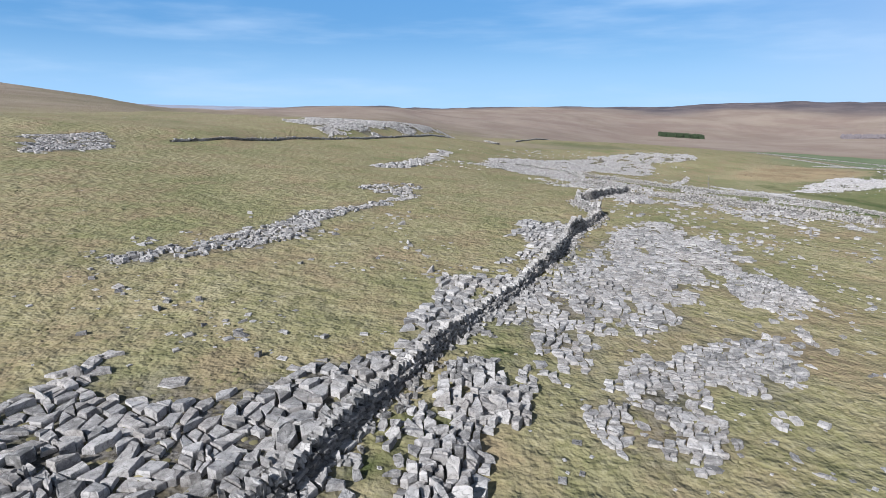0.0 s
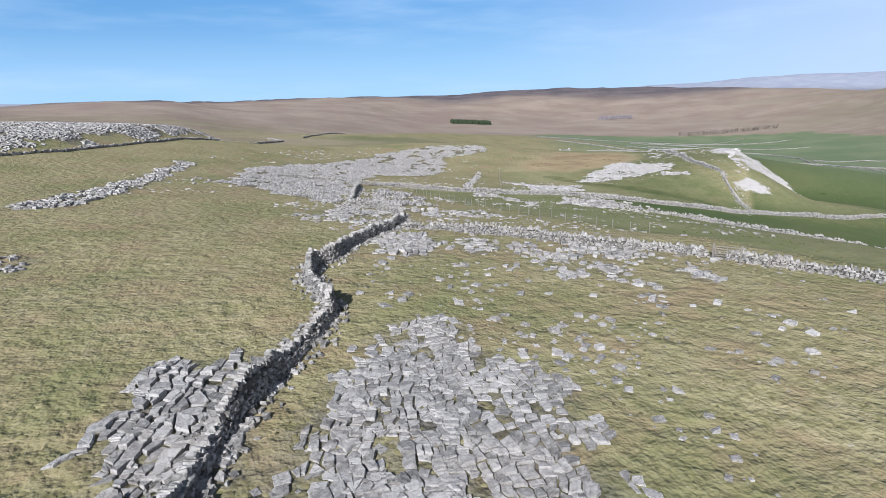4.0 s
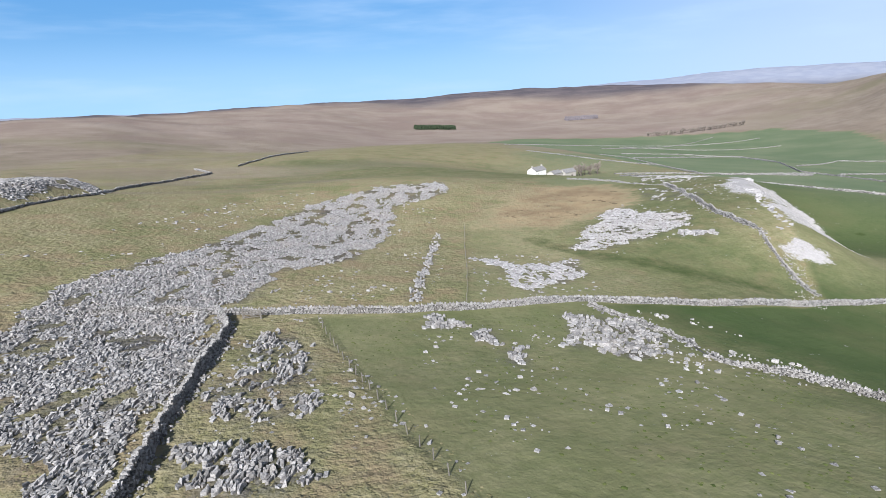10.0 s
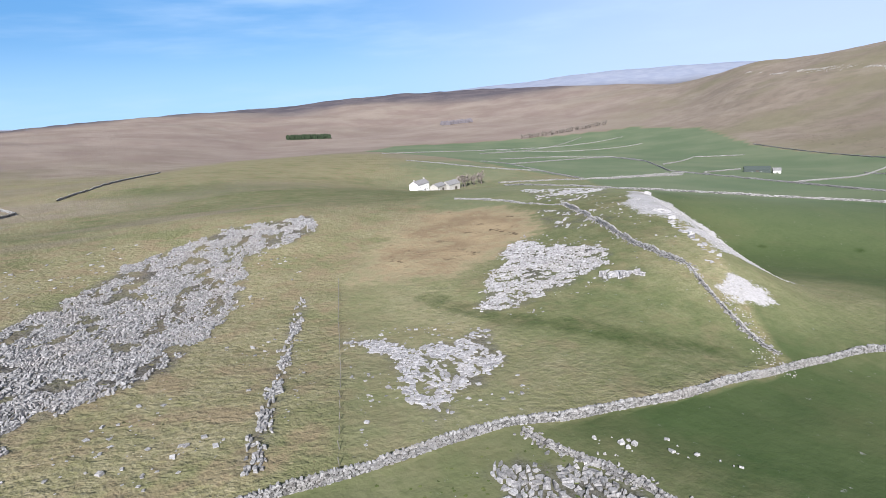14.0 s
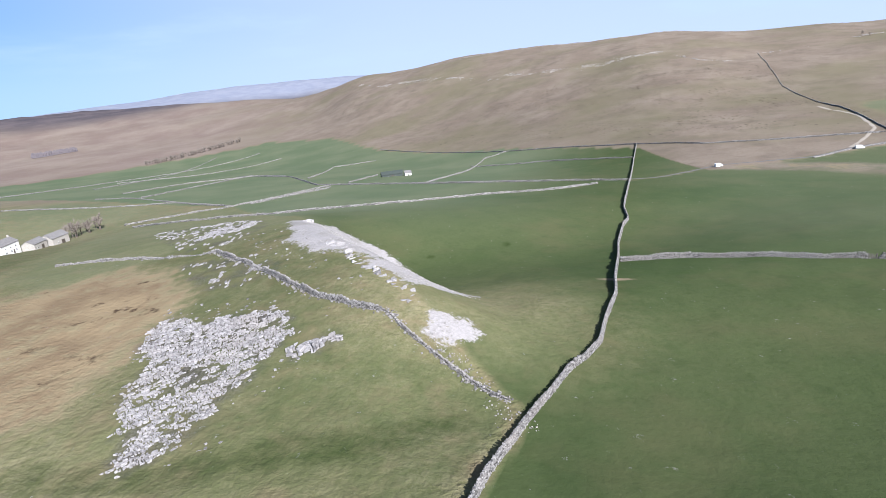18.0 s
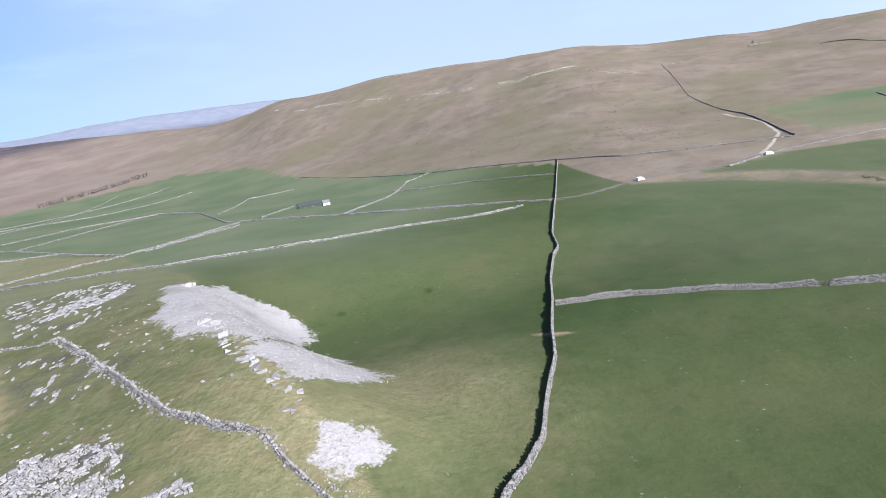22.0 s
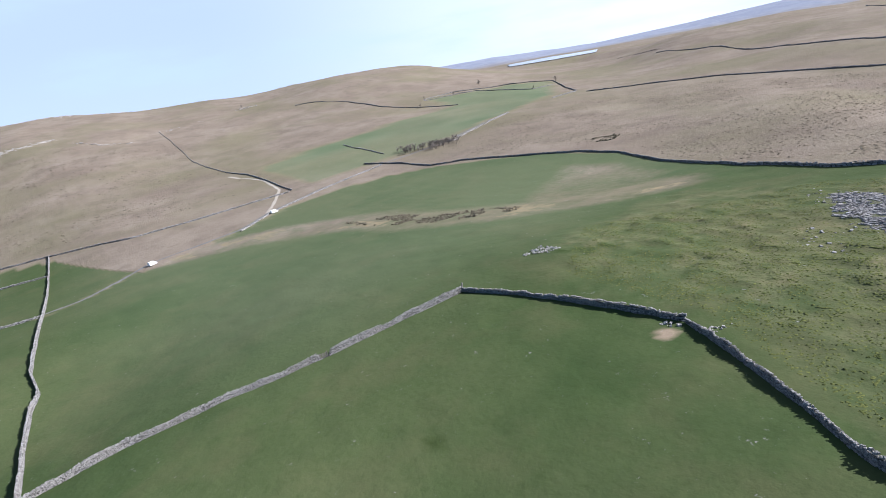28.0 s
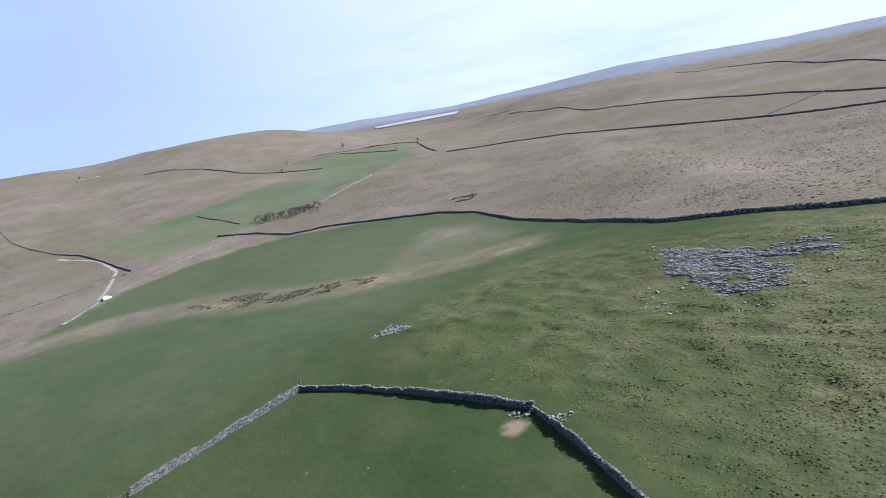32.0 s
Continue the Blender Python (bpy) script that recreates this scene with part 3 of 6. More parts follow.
    dict(poly=[(41.6, 70.4), (43.9, 69.6), (44, 66.9), (42, 65.5), (41.2, 67.4)], size=0.7, square=True, angle=75, own=40, near=(42, 66), fill=0.62, patch=1.5, rise=0.25),
    dict(poly=[(48.2, 66.9), (50.3, 66.5), (50, 63), (48.5, 63), (47.8, 65.6)], size=0.7, square=True, angle=75, own=30, near=(49, 64), fill=0.6, patch=1.5, rise=0.25),
    dict(poly=[(67, 156), (70.2, 155), (71.5, 150), (68.6, 149), (67, 151.8)], size=0.72, angle=80, own=40, near=(70, 150), rise=0.43, gap=0.05, fill=0.6, patch=3),
    dict(poly=[(98, 220), (88.9, 203), (81.2, 187), (76, 176), (72.2, 168), (69.4, 162.6), (67.4, 163.6), (69.4, 168.8), (73.8, 176.5), (79.2, 187.2), (87.2, 203.4), (96.8, 221)], size=0.50, angle=62, own=60, near=(71, 168), fill=0.2, patch=2.0, rise=0.34, stretch=1.8),
    dict(poly=[(213, 262), (234, 269), (244, 257), (226, 248), (215, 259)], size=0.80, angle=40, own=40, near=(225, 255), fill=0.15, patch=4),
    dict(poly=[(-42, 186), (-28, 205), (-14, 240), (-6, 272), (4, 303), (2, 330), (-20, 350), (-50, 345), (-62, 280), (-56, 210)], size=0.95, angle=70, own=0, fill=0.5, rise=0.26, patch=16, tilt=0.06),
    dict(poly=[(-82, 111), (-75, 127), (-60, 102), (-65, 88)], size=0.62, angle=50, own=40, near=(-66, 100), fill=0.3, rise=0.16, patch=5),
    dict(poly=[(184.5, -55), (173, -56.5), (160.1, -50), (151.1, -56), (143.5, -55.5), (141, -47.7), (151, -43), (150, -27), (157.9, -22.9), (168.6, -29.5), (175.5, -36)], size=0.62, angle=10, own=200, near=(160, -30), fill=0.32, rise=0.24, patch=6, stretch=2.2, gap=0.03),
    dict(poly=[(261.4, 329.6), (271.1, 313.3), (276.3, 287.8), (227.4, 240.9), (206.4, 239.0), (201.0, 254.0)], size=0.8, angle=14, own=60, near=(205, 205), fill=-0.42, patch=3, stretch=3.0, rise=0.24, square=True),
    dict(poly=[(191.5, 245.5), (194.5, 220.8), (183.2, 206.5), (174.0, 212.1), (172.6, 223.1)], size=0.7, angle=14, own=60, near=(190, 195), fill=-0.42, patch=3, stretch=3.0, rise=0.2, square=True),
    dict(poly=[(38, 69.2), (40, 68.7), (38.6, 66.4), (37.1, 67)], size=0.7, angle=75, own=20, near=(38, 67), fill=0.75, patch=1.2, rise=0.25, square=True),
    dict(poly=[(41.6, 65.5), (43.4, 64.4), (43.3, 62.6), (41.7, 63.9)], size=0.7, angle=75, own=20, near=(42, 64), fill=0.75, patch=1.2, rise=0.25, square=True),
]


def ragged(x, y, row, k):
    """How far the edge of a pavement wanders."""
    p = row.get("patch", 7.0)
    return 0.30 * p * vnoise(x, y, 0.6 * p, 31 + k) + 0.16 * p * vnoise(x, y, 0.22 * p, 32 + k)


def axis(lo, hi, step, grow, reach):
    mid = np.arange(lo, hi + step, step)
    out, d, p = [], step, 0.0
    while p < reach:
        d *= grow
        p += d
        out.append(p)
    out = np.array(out)
    return np.concatenate([lo - out[::-1], mid, mid[-1] + out])


def mesh_from(name, verts, faces, mat=None, smooth_faces=False):
    """A mesh from arrays of vertices and of equal-sided faces."""
    me = bpy.data.meshes.new(name)
    verts, faces = np.asarray(verts, np.float32), np.asarray(faces, np.int32)
    n, k = faces.shape
    me.vertices.add(len(verts))
    me.vertices.foreach_set("co", verts.ravel())
    me.loops.add(n * k)
    me.loops.foreach_set("vertex_index", faces.ravel())
    me.polygons.add(n)
    me.polygons.foreach_set("loop_start", np.arange(0, n * k, k, dtype=np.int32))
    me.polygons.foreach_set("loop_total", np.full(n, k, np.int32))
    me.update(calc_edges=True)
    me.validate()
    me.polygons.foreach_set("use_smooth", np.full(len(me.polygons), smooth_faces))
    if mat:
        me.materials.append(mat)
    return me


def build_ground():
    xs, ys = axis(-35, 262, 1.35, 1.034, 4700), axis(-70, 300, 1.35, 1.034, 4700)
    X, Y = np.meshgrid(xs, ys)
    Z = ground(X, Y)
    nx, ny = len(xs), len(ys)
    i = np.arange(nx * ny).reshape(ny, nx)
    faces = np.stack([i[:-1, :-1], i[:-1, 1:], i[1:, 1:], i[1:, :-1]], -1).reshape(-1, 4)
    me = mesh_from("ground", np.stack([X, Y, Z], -1).reshape(-1, 3), faces, TURF, True)
    zf, w, r, t = fell(X, Y)
    lush = np.maximum(inside(X, Y, MEADOW, 1.2) * (0.62 + 0.38 * smooth(92, 130, X + 0.3 * (Y - 120))), (0.25 + 0.3 * smooth(108, 140, X - 0.3 * (Y - 170)) + 0.12 * vnoise(X, Y, 18, 22)) * inside(X, Y, UPLAND, 2.0))
    lush = np.maximum(lush, 0.7 * inside(X, Y, CREST, 8))
    lush = lush * (1 - 0.6 * np.exp(-((X - 185) ** 2 + (Y - 160) ** 2) / 2 / 18 ** 2))
    sward = np.maximum(0.5 * inside(X, Y, UPLAND, 3.0) * (1 - 0.8 * smooth(98, 130, X - 0.3 * (Y - 170))), 0.6 * inside(X, Y, CREST, 10))
    sward = np.maximum(sward, 0.6 * np.exp(-((X - 192) ** 2 + (Y - 165) ** 2) / 2 / 17 ** 2) * smooth(135, 138, Y))
    sward = np.maximum(sward, 0.55 * inside(X, Y, MEADOW, 1.2) * (1 - smooth(90, 108, X + 0.1 * (Y - 130))))
    knolls = smooth(95, 120, X) * (1 - smooth(225, 250, X)) * smooth(-75, -60, Y) * (1 - smooth(10, 60, Y + 0.25 * (X - 130)))
    lush = lush * (1 - knolls * (0.24 + 0.14 * vnoise(X, Y, 7, 21)))
    lush = np.maximum(lush, (0.4 + 0.35 * vnoise(X, Y, 90, 15)) * inside(X, Y, LOFT, 25))
    lush = np.maximum(lush, inside(X, Y, FELL_MEADOW, 6) * (0.85 + 0.15 * vnoise(X, Y, 60, 14)))
    heath = np.maximum(smooth(0.0, 0.05, t) * smooth(300, 520, r), inside(X, Y, SOUTH_MOOR, 2.0)) * (1 - lush)
    heath = np.maximum(heath, smooth(405, 470, X) * (Y < 1000) * (1 - lush))
    heath = np.maximum(heath, smooth(560, 820, r - 60 * vnoise(X, Y, 150, 18)) * (1 - lush))
    facing = np.degrees(np.arctan2(-(X - 80), Y - 80))
    hazy_ling = smooth(700, 1100, r) * smooth(-62, -45, facing) * (1 - smooth(60, 90, facing))
    ridge = np.maximum(smooth(2350, 2650, r + 120 * vnoise(X, Y, 260, 24)) * smooth(-62, -56, facing), smooth(0.84, 0.95, t + 0.05 * vnoise(X, Y, 120, 25)) * smooth(-16, -8, facing)) * (1 - smooth(14, 26, facing))
    afar_haze = smooth(3300, 3900, r)
    gully = near_line(X, Y, GULLY, 24) * (0.75 + 0.3 * vnoise(X, Y, 9, 7))
    heath = np.maximum(heath, np.maximum(gully * 0.95, 0.75 * inside(X, Y, FLUSH, 9) * (0.75 + 0.35 * vnoise(X, Y, 15, 9))))
    heath = np.maximum(heath, smooth(0.0, 0.5, vnoise(X * 0.35 + Y * 0.1, Y, 34, 16) + 0.5 * vnoise(X * 0.35, Y, 12, 17)) * 0.7 * smooth(215, 300, Y) * (1 - smooth(60, 220, X - 0.3 * (Y - 250))) * (1 - lush))
    tan = inside(X + 30 * vnoise(X, Y, 80, 29), Y, STRAW, 20)
    lush = lush * (1 - 0.85 * tan)
    heath = np.maximum(heath * (1 - 0.8 * tan), 0.75 * inside(X, Y, NORTH_MOOR, 40) * (0.6 + 0.5 * vnoise(X * 0.3, Y, 45, 30)))
    heath = np.maximum(heath, smooth(-60, -110, X - 0.15 * Y) * 0.2 * (1 - lush))
    brown = inside(X, Y, BROWN, 11) * (0.75 + 0.25 * vnoise(X, Y, 14, 6))
    gully = near_line(X, Y, GULLY, 16) * (0.7 + 0.3 * vnoise(X, Y, 9, 7))
    soil = near_line(X, Y, TRACK, 4) * 0.35
    rush_shade = np.zeros_like(X)
    for x, y, size in ((191, 77, 3), (177, 89, 2), (260, 172, 2.5), (244, 194, 1.8), (130, 39, 2.5), (221, 4, 5), (217, -2, 4), (226, 7, 2.5), (-0.6, 19.5, 1.6), (3.0, 25.5, 1.5), (-2.4, 16.2, 1.3), (1.8, 22.6, 1.0)):
        rush_shade = np.maximum(rush_shade, 0.8 * (1 - smooth(size * 0.3, size * 1.3, np.hypot(X - x, (Y - y) * 1.6))))
    # shadow band along the dip, painted on with the dark rush colour
    rush_shade = np.maximum(rush_shade, 0.42 * near_line(X, Y, DIP_SHADOW, 4.5))
    soil = np.maximum(soil, 1 - smooth(1.2, 2.6, np.hypot(X - 178, Y - 32.5)))
    soil = np.maximum(soil, 0.9 * (1 - smooth(0.5, 1.2, np.hypot((X - 218.6) / 1.3, (Y - 135.5) / 4.5))))
    head = np.degrees(np.arctan2(-(X - 80), Y - 80))
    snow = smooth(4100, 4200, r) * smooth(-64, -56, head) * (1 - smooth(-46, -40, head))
    scree = np.zeros_like(X)
    for fan in SCREE_FANS:
        scree = np.maximum(scree, inside(X + 2.2 * vnoise(X, Y, 6, 26), Y + 2.2 * vnoise(X, Y, 5, 27), fan, 3.5))
    karst_shade = np.zeros_like(X)
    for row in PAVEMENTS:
        karst_shade = np.maximum(karst_shade, inside(X + ragged(X, Y, row, 0), Y + ragged(X, Y, row, 5), row["poly"], 1.6) * (0.4 + 0.45 * row.get("fill", 0.85) + 0.35 * vnoise(X, Y, row.get("patch", 7.0), 3)))
    for name, values in (("karst_shade", karst_shade), ("afar_haze", afar_haze), ("sward", sward * (0.85 + 0.25 * vnoise(X, Y, 16, 28))), ("hazy_ling", hazy_ling), ("ridge", ridge), ("lush", lush), ("heath", heath), ("peat", np.maximum(brown, gully * 0.35 * (vnoise(X, Y, 14, 8) > 0.2))), ("pale", 0.3 * inside(X, Y, UPLAND, 4.0) * (1 - smooth(98, 130, X - 0.3 * (Y - 170))) + 0.7 * inside(X, Y, CREST, 10) + np.maximum(smooth(135, 260, Y) * smooth(230, 330, X), 0.8 * smooth(540, 580, X) * (Y < 0)) + 0.4 * smooth(210, 300, X) * (1 - smooth(60, 150, Y))), ("snow", snow), ("soil", soil), ("rush_shade", rush_shade), ("scree", scree)):
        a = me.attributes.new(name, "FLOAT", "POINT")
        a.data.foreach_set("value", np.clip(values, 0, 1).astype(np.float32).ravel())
    return tagged(new("ground", me), "rolling upland pasture and rough moor grass with bare patches", "ground", kind="structure")


build_ground()


def part(name, mesh, parent, label="", kind=""):
    ob = new(name, mesh)
    ob.parent = parent
    return tagged(ob, label=label, kind=kind)


def thing(name, label, category, at=(0, 0, 0), group="", kind=""):
    ob = new(name)
    ob.location = at
    return tagged(ob, label, category, group, kind)

# ---- dry stone walls ----
BOX = np.array([(-1, -1, -1), (1, -1, -1), (1, 1, -1), (-1, 1, -1), (-1, -1, 1), (1, -1, 1), (1, 1, 1), (-1, 1, 1)], float)
BOX_FACES = np.array([(0, 3, 2, 1), (4, 5, 6, 7), (0, 1, 5, 4), (1, 2, 6, 5), (2, 3, 7, 6), (3, 0, 4, 7)])


def blocks(c, u, v, w, half, jitter, rng):
    """Vertices and faces of rough six-sided stones: centres, three axes each, half sizes, and how uneven they are."""
    n = len(c)
    p = BOX[None] * half[:, None, :]
    p = p + rng.uniform(-1, 1, (n, 8, 3)) * half[:, None, :] * jitter * 1.25
    p[:, 4:, :2] *= rng.uniform(0.72, 0.98, (n, 1, 1))
    verts = c[:, None] + p[..., :1] * u[:, None] + p[..., 1:2] * v[:, None] + p[..., 2:] * w[:, None]
    faces = (np.arange(n) * 8)[:, None, None] + BOX_FACES[None]
    return verts.reshape(-1, 3), faces.reshape(-1, 4)


class Line:
    """A polyline on the ground, by its length."""

    def __init__(self, pts, bend=0.0, seed=0):
        p = np.array(pts, float)
        seg = np.hypot(*np.diff(p, axis=0).T)
        s = np.concatenate([[0], np.cumsum(seg)])
        self.length = s[-1]
        self.s = np.linspace(0, s[-1], max(2, int(s[-1] / 0.5)))
        x, y = np.interp(self.s, s, p[:, 0]), np.interp(self.s, s, p[:, 1])
        kern = np.hanning(9) / np.hanning(9).sum()
        if len(x) > 20:
            x, y = (np.concatenate([q[:4], np.convolve(q, kern, "valid"), q[-4:]]) for q in (x, y))
        if bend:
            x, y = x + bend * vnoise(self.s, self.s * 0, 11, seed), y + bend * vnoise(self.s, self.s * 0, 11, seed + 5)
        self.x, self.y = x, y

    def at(self, s):
        x, y = np.interp(s, self.s, self.x), np.interp(s, self.s, self.y)
        e = 0.6
        dx = np.interp(s + e, self.s, self.x) - np.interp(s - e, self.s, self.x)
        dy = np.interp(s + e, self.s, self.y) - np.interp(s - e, self.s, self.y)
        n = np.hypot(dx, dy) + 1e-9
        u = np.stack([dx / n, dy / n, 0 * n], -1)
        return x, y, u, np.stack([-u[..., 1], u[..., 0], 0 * n], -1)


UP = np.array([0, 0, 1.0])


def dry_wall(pts, label, height=1.1, base=0.64, top=0.36, stone=0.32, course=0.16, seed=1, single=None, gaps=(), ragged=0.2, group="field walls", bend=0.15, spill=0.0):
    """A dry stone wall: hearting, coursed face stones on both sides and upright cope stones. single: (from, to) along the wall where up to 300 stones are objects of their own."""
    rng = np.random.default_rng(seed)
    line = Line(pts, bend, seed)

    def tall(s):
        h = height * (1 + ragged * vnoise(s, s * 0, 5.5, seed + 1) + 0.6 * ragged * vnoise(s, s * 0, 1.7, seed + 2))
        for a, b, left in gaps:
            h = h * (1 - (1 - left) * smooth(a - 1.0, a, s) * (1 - smooth(b, b + 1.0, s)))
        return h

    root = thing("dry_stone_wall", label, "wall", group=group)
    x0, y0 = line.x[0], line.y[0]
    root.location = (x0, y0, gz(x0, y0))
    off = np.array([x0, y0, gz(x0, y0)])
    # hearting
    s = np.arange(0, line.length, max(0.6, stone * 1.5))
    x, y, u, v = line.at(s)
    z, h = ground(x, y), tall(s)
    p = np.stack([x, y, z], -1)
    k0, k1 = base * 0.40, top * 0.36
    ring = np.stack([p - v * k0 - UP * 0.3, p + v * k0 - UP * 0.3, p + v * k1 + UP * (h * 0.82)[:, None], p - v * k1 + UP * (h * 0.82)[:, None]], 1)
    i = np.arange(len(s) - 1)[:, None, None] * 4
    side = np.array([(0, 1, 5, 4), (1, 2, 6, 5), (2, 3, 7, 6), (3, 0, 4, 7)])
    part("hearting", mesh_from("hearting", ring.reshape(-1, 3) - off, (i + side[None]).reshape(-1, 4), HEART_SHADE), root)
    C, U, V, W, H, D = [], [], [], [], [], []
    for sign in (-1, 1):
        k = 0
        while k * course < height * 1.05:
            n = int(line.length / stone) + 1
            s = np.cumsum(rng.uniform(0.6, 1.4, n)) * stone
            s = s[s < line.length]
            zc = (k + 0.5) * course
            keep = zc < tall(s) - 0.05
            s = s[keep]
            x, y, u, v = line.at(s)
            f = min(1.0, zc / height)
            reach = (base * (1 - f) + top * f) / 2 - 0.06 + rng.uniform(-0.05, 0.06, len(s))
            C.append(np.stack([x, y, ground(x, y) + zc + rng.uniform(-0.03, 0.03, len(s))], -1) + v * (sign * reach)[:, None])
            U.append(u), V.append(v), W.append(np.tile(UP, (len(s), 1)))
            H.append(np.stack([rng.uniform(0.32, 0.5, len(s)) * stone, rng.uniform(0.10, 0.16, len(s)), rng.uniform(0.33, 0.5, len(s)) * course], -1))
            D.append(s)
            k += 1
    n = int(line.length / (stone * 0.45)) + 1
    s = np.cumsum(rng.uniform(0.6, 1.4, n)) * stone * 0.45
    s = s[(s < line.length)]
    s = s[(tall(s) > height * 0.22) & (rng.uniform(0, 1, len(s)) < 0.86)]
    x, y, u, v = line.at(s)
    lean = rng.normal(0, 0.22, len(s))[:, None]
    C.append(np.stack([x, y, ground(x, y) + tall(s) + 0.05 + rng.uniform(-0.12, 0.12, len(s)) * (1 + ragged)], -1))
    U.append(u + UP * lean), V.append(v), W.append(UP - u * lean)
    H.append(np.stack([rng.uniform(0.18, 0.34, len(s)) * stone, np.full(len(s), top * 0.5) * rng.uniform(0.75, 1.15, len(s)), rng.uniform(0.07, 0.18, len(s)) * (1 + stone * 0.3)], -1))
    D.append(s)
    cope = np.concatenate([np.zeros(sum(map(len, D[:-1])), bool), np.ones(len(s), bool)])
    C, U, V, W, H, D = (np.concatenate(q) for q in (C, U, V, W, H, D))
    own = np.zeros(len(C), bool)
    if single:
        own = (D > single[0]) & (D < single[1])
        extra = np.flatnonzero(own)[300:]
        own[extra] = False
    if spill:
        # stones tumbled along the foot
        n = int(line.length * spill)
        s = rng.uniform(0, line.length, n)
        s = s[0.5 + 0.5 * vnoise(s, s * 0, 6, seed + 4) > rng.uniform(0, 0.8, n)]
        n = len(s)
        x, y, u, v = line.at(s)
        side = rng.choice((-1, 1), n) * (base * 0.5 + np.abs(rng.normal(0, 0.45, n)))
        x, y = x + v[:, 0] * side, y + v[:, 1] * side
        a = rng.uniform(0, 2 * np.pi, n)
        size = rng.uniform(0.08, 0.24, n) * (0.6 + stone)
        C = np.concatenate([C, np.stack([x, y, ground(x, y) + size * 0.35], -1)])
        U = np.concatenate([U, np.stack([np.cos(a), np.sin(a), rng.normal(0, 0.3, n)], -1)])
        V = np.concatenate([V, np.stack([-np.sin(a), np.cos(a), rng.normal(0, 0.3, n)], -1)])
        W = np.concatenate([W, np.tile(UP, (n, 1))])
        H = np.concatenate([H, np.stack([size, size * rng.uniform(0.5, 0.9, n), size * rng.uniform(0.4, 0.8, n)], -1)])
        own, cope = np.concatenate([own, np.zeros(n, bool)]), np.concatenate([cope, np.zeros(n, bool)])
    for name, pick, mat, text in (("stones", ~own & ~cope, WALLSTONE, "coursed grey limestone rubble"), ("cope_stones", ~own & cope, SUNLIT_COPE, "upright cope stones coloured pale as sunlit tops")):
        vs, fs = blocks(C[pick] - off, U[pick], V[pick], W[pick], H[pick], 0.3, rng)
        part(name, mesh_from(name, vs, fs, mat), root, text, "stuff")
    for q in np.flatnonzero(own):
        ob = new("stone", WALL_STONES[q % len(WALL_STONES)])
        ob.parent = root
        m = Matrix((U[q] * H[q, 0], V[q] * H[q, 1], W[q] * H[q, 2])).transposed().to_4x4()
        m.translation = C[q] - off
        ob.matrix_local = m
    return root


def unit_stones(count, seed, mat):
    rng = np.random.default_rng(seed)
    out = []
    for _ in range(count):
        v, f = blocks(np.zeros((1, 3)), np.array([[1, 0, 0.0]]), np.array([[0, 1.0, 0]]), np.array([[0, 0, 1.0]]), np.ones((1, 3)), 0.28, rng)
        out.append(mesh_from("stone", v, f, mat))
    return out


WALLSTONE_ONE = stone_material("wall_stone_single", (0.10, 0.096, 0.095), (0.33, 0.317, 0.315), (0.25, 0.225, 0.205), per="object")
WALL_STONES = unit_stones(10, 5, WALLSTONE_ONE)

GREY = "weathered grey limestone dry stone wall"
dry_wall([(-12, 4), (-4.9, 14.6), (-4.3, 16.5), (-2.3, 21.4), (0.1, 27), (1.8, 30.3), (4.6, 34.5), (6.1, 38), (7.5, 40.8), (8.5, 42.6), (9.7, 45.1), (10.8, 48.3), (11.7, 51.6), (13.8, 55.8), (16.6, 60.7), (18.5, 64.5), (17.6, 70), (18.3, 75.4), (20.2, 76.4), (22.2, 80.8), (24.3, 84.2), (27.3, 88.7),
          (29.9, 92.4), (32, 95.6), (33.4, 100.5), (34.4, 104.5), (33.4, 109), (33.4, 113.6), (29, 117.8), (30.8, 121.2), (32.3, 130), (34.6, 139.8), (37.2, 149.8), (39.2, 158), (38.2, 163.2)], GREY + " zigzagging across the pavement", seed=11, single=(8, 20), height=0.85, ragged=0.6, base=0.85, top=0.42, stone=0.28, gaps=((0, 42, 0.6), (60, 66, 0.6)), spill=22)
dry_wall([(30.8, 92), (34.6, 91), (38.2, 86.9), (42.1, 84), (44.4, 79.7), (47.6, 76.9), (50.5, 74.5), (53.8, 72.3), (56.1, 70.2), (58.7, 68), (60.2, 66.4), (70, 55), (84, 38)], GREY + " running down to the meadow", seed=12, single=(2, 14), height=0.7, ragged=0.5, base=0.8, gaps=((34.2, 35.2, 0.05),), spill=12)
dry_wall([(22, 168), (34, 165.8), (38.2, 164), (51.4, 161.6), (66.1, 158.6), (77.5, 157.1), (96, 155.2), (102.9, 152), (122.7, 148.1), (134, 147.3), (146, 145.6), (155, 143.5), (164, 141.5), (170, 139.2), (177.3, 137.2), (189.7, 136.4), (204, 135)],
         GREY + " between moor and meadow", height=0.92, seed=13, single=(58, 72), stone=0.42, course=0.19)
dry_wall([(204, 135), (219, 135.6), (244, 135.5), (271, 135.8), (297, 134.6), (309, 132.8), (330, 134.8), (371, 133.7), (421, 132.4), (540, 130), (619, 127.3)], GREY + " crossing the meadow to the valley", height=1.3, seed=14, stone=0.6, course=0.3, ragged=0.3)
dry_wall([(96.9, 153.2), (97, 148), (98.4, 144.2), (99.2, 138.5), (99.4, 133.8), (97.6, 129.6), (97.4, 125.5), (100, 124), (103.5, 120.8), (107, 116.4), (108, 113), (112, 108), (126, 96)], GREY + " tumbled and low", seed=15, height=0.65, base=1.0, ragged=0.6, stone=0.42, course=0.19, gaps=((22, 25, 0.1), (0, 20, 0.5)), spill=10)
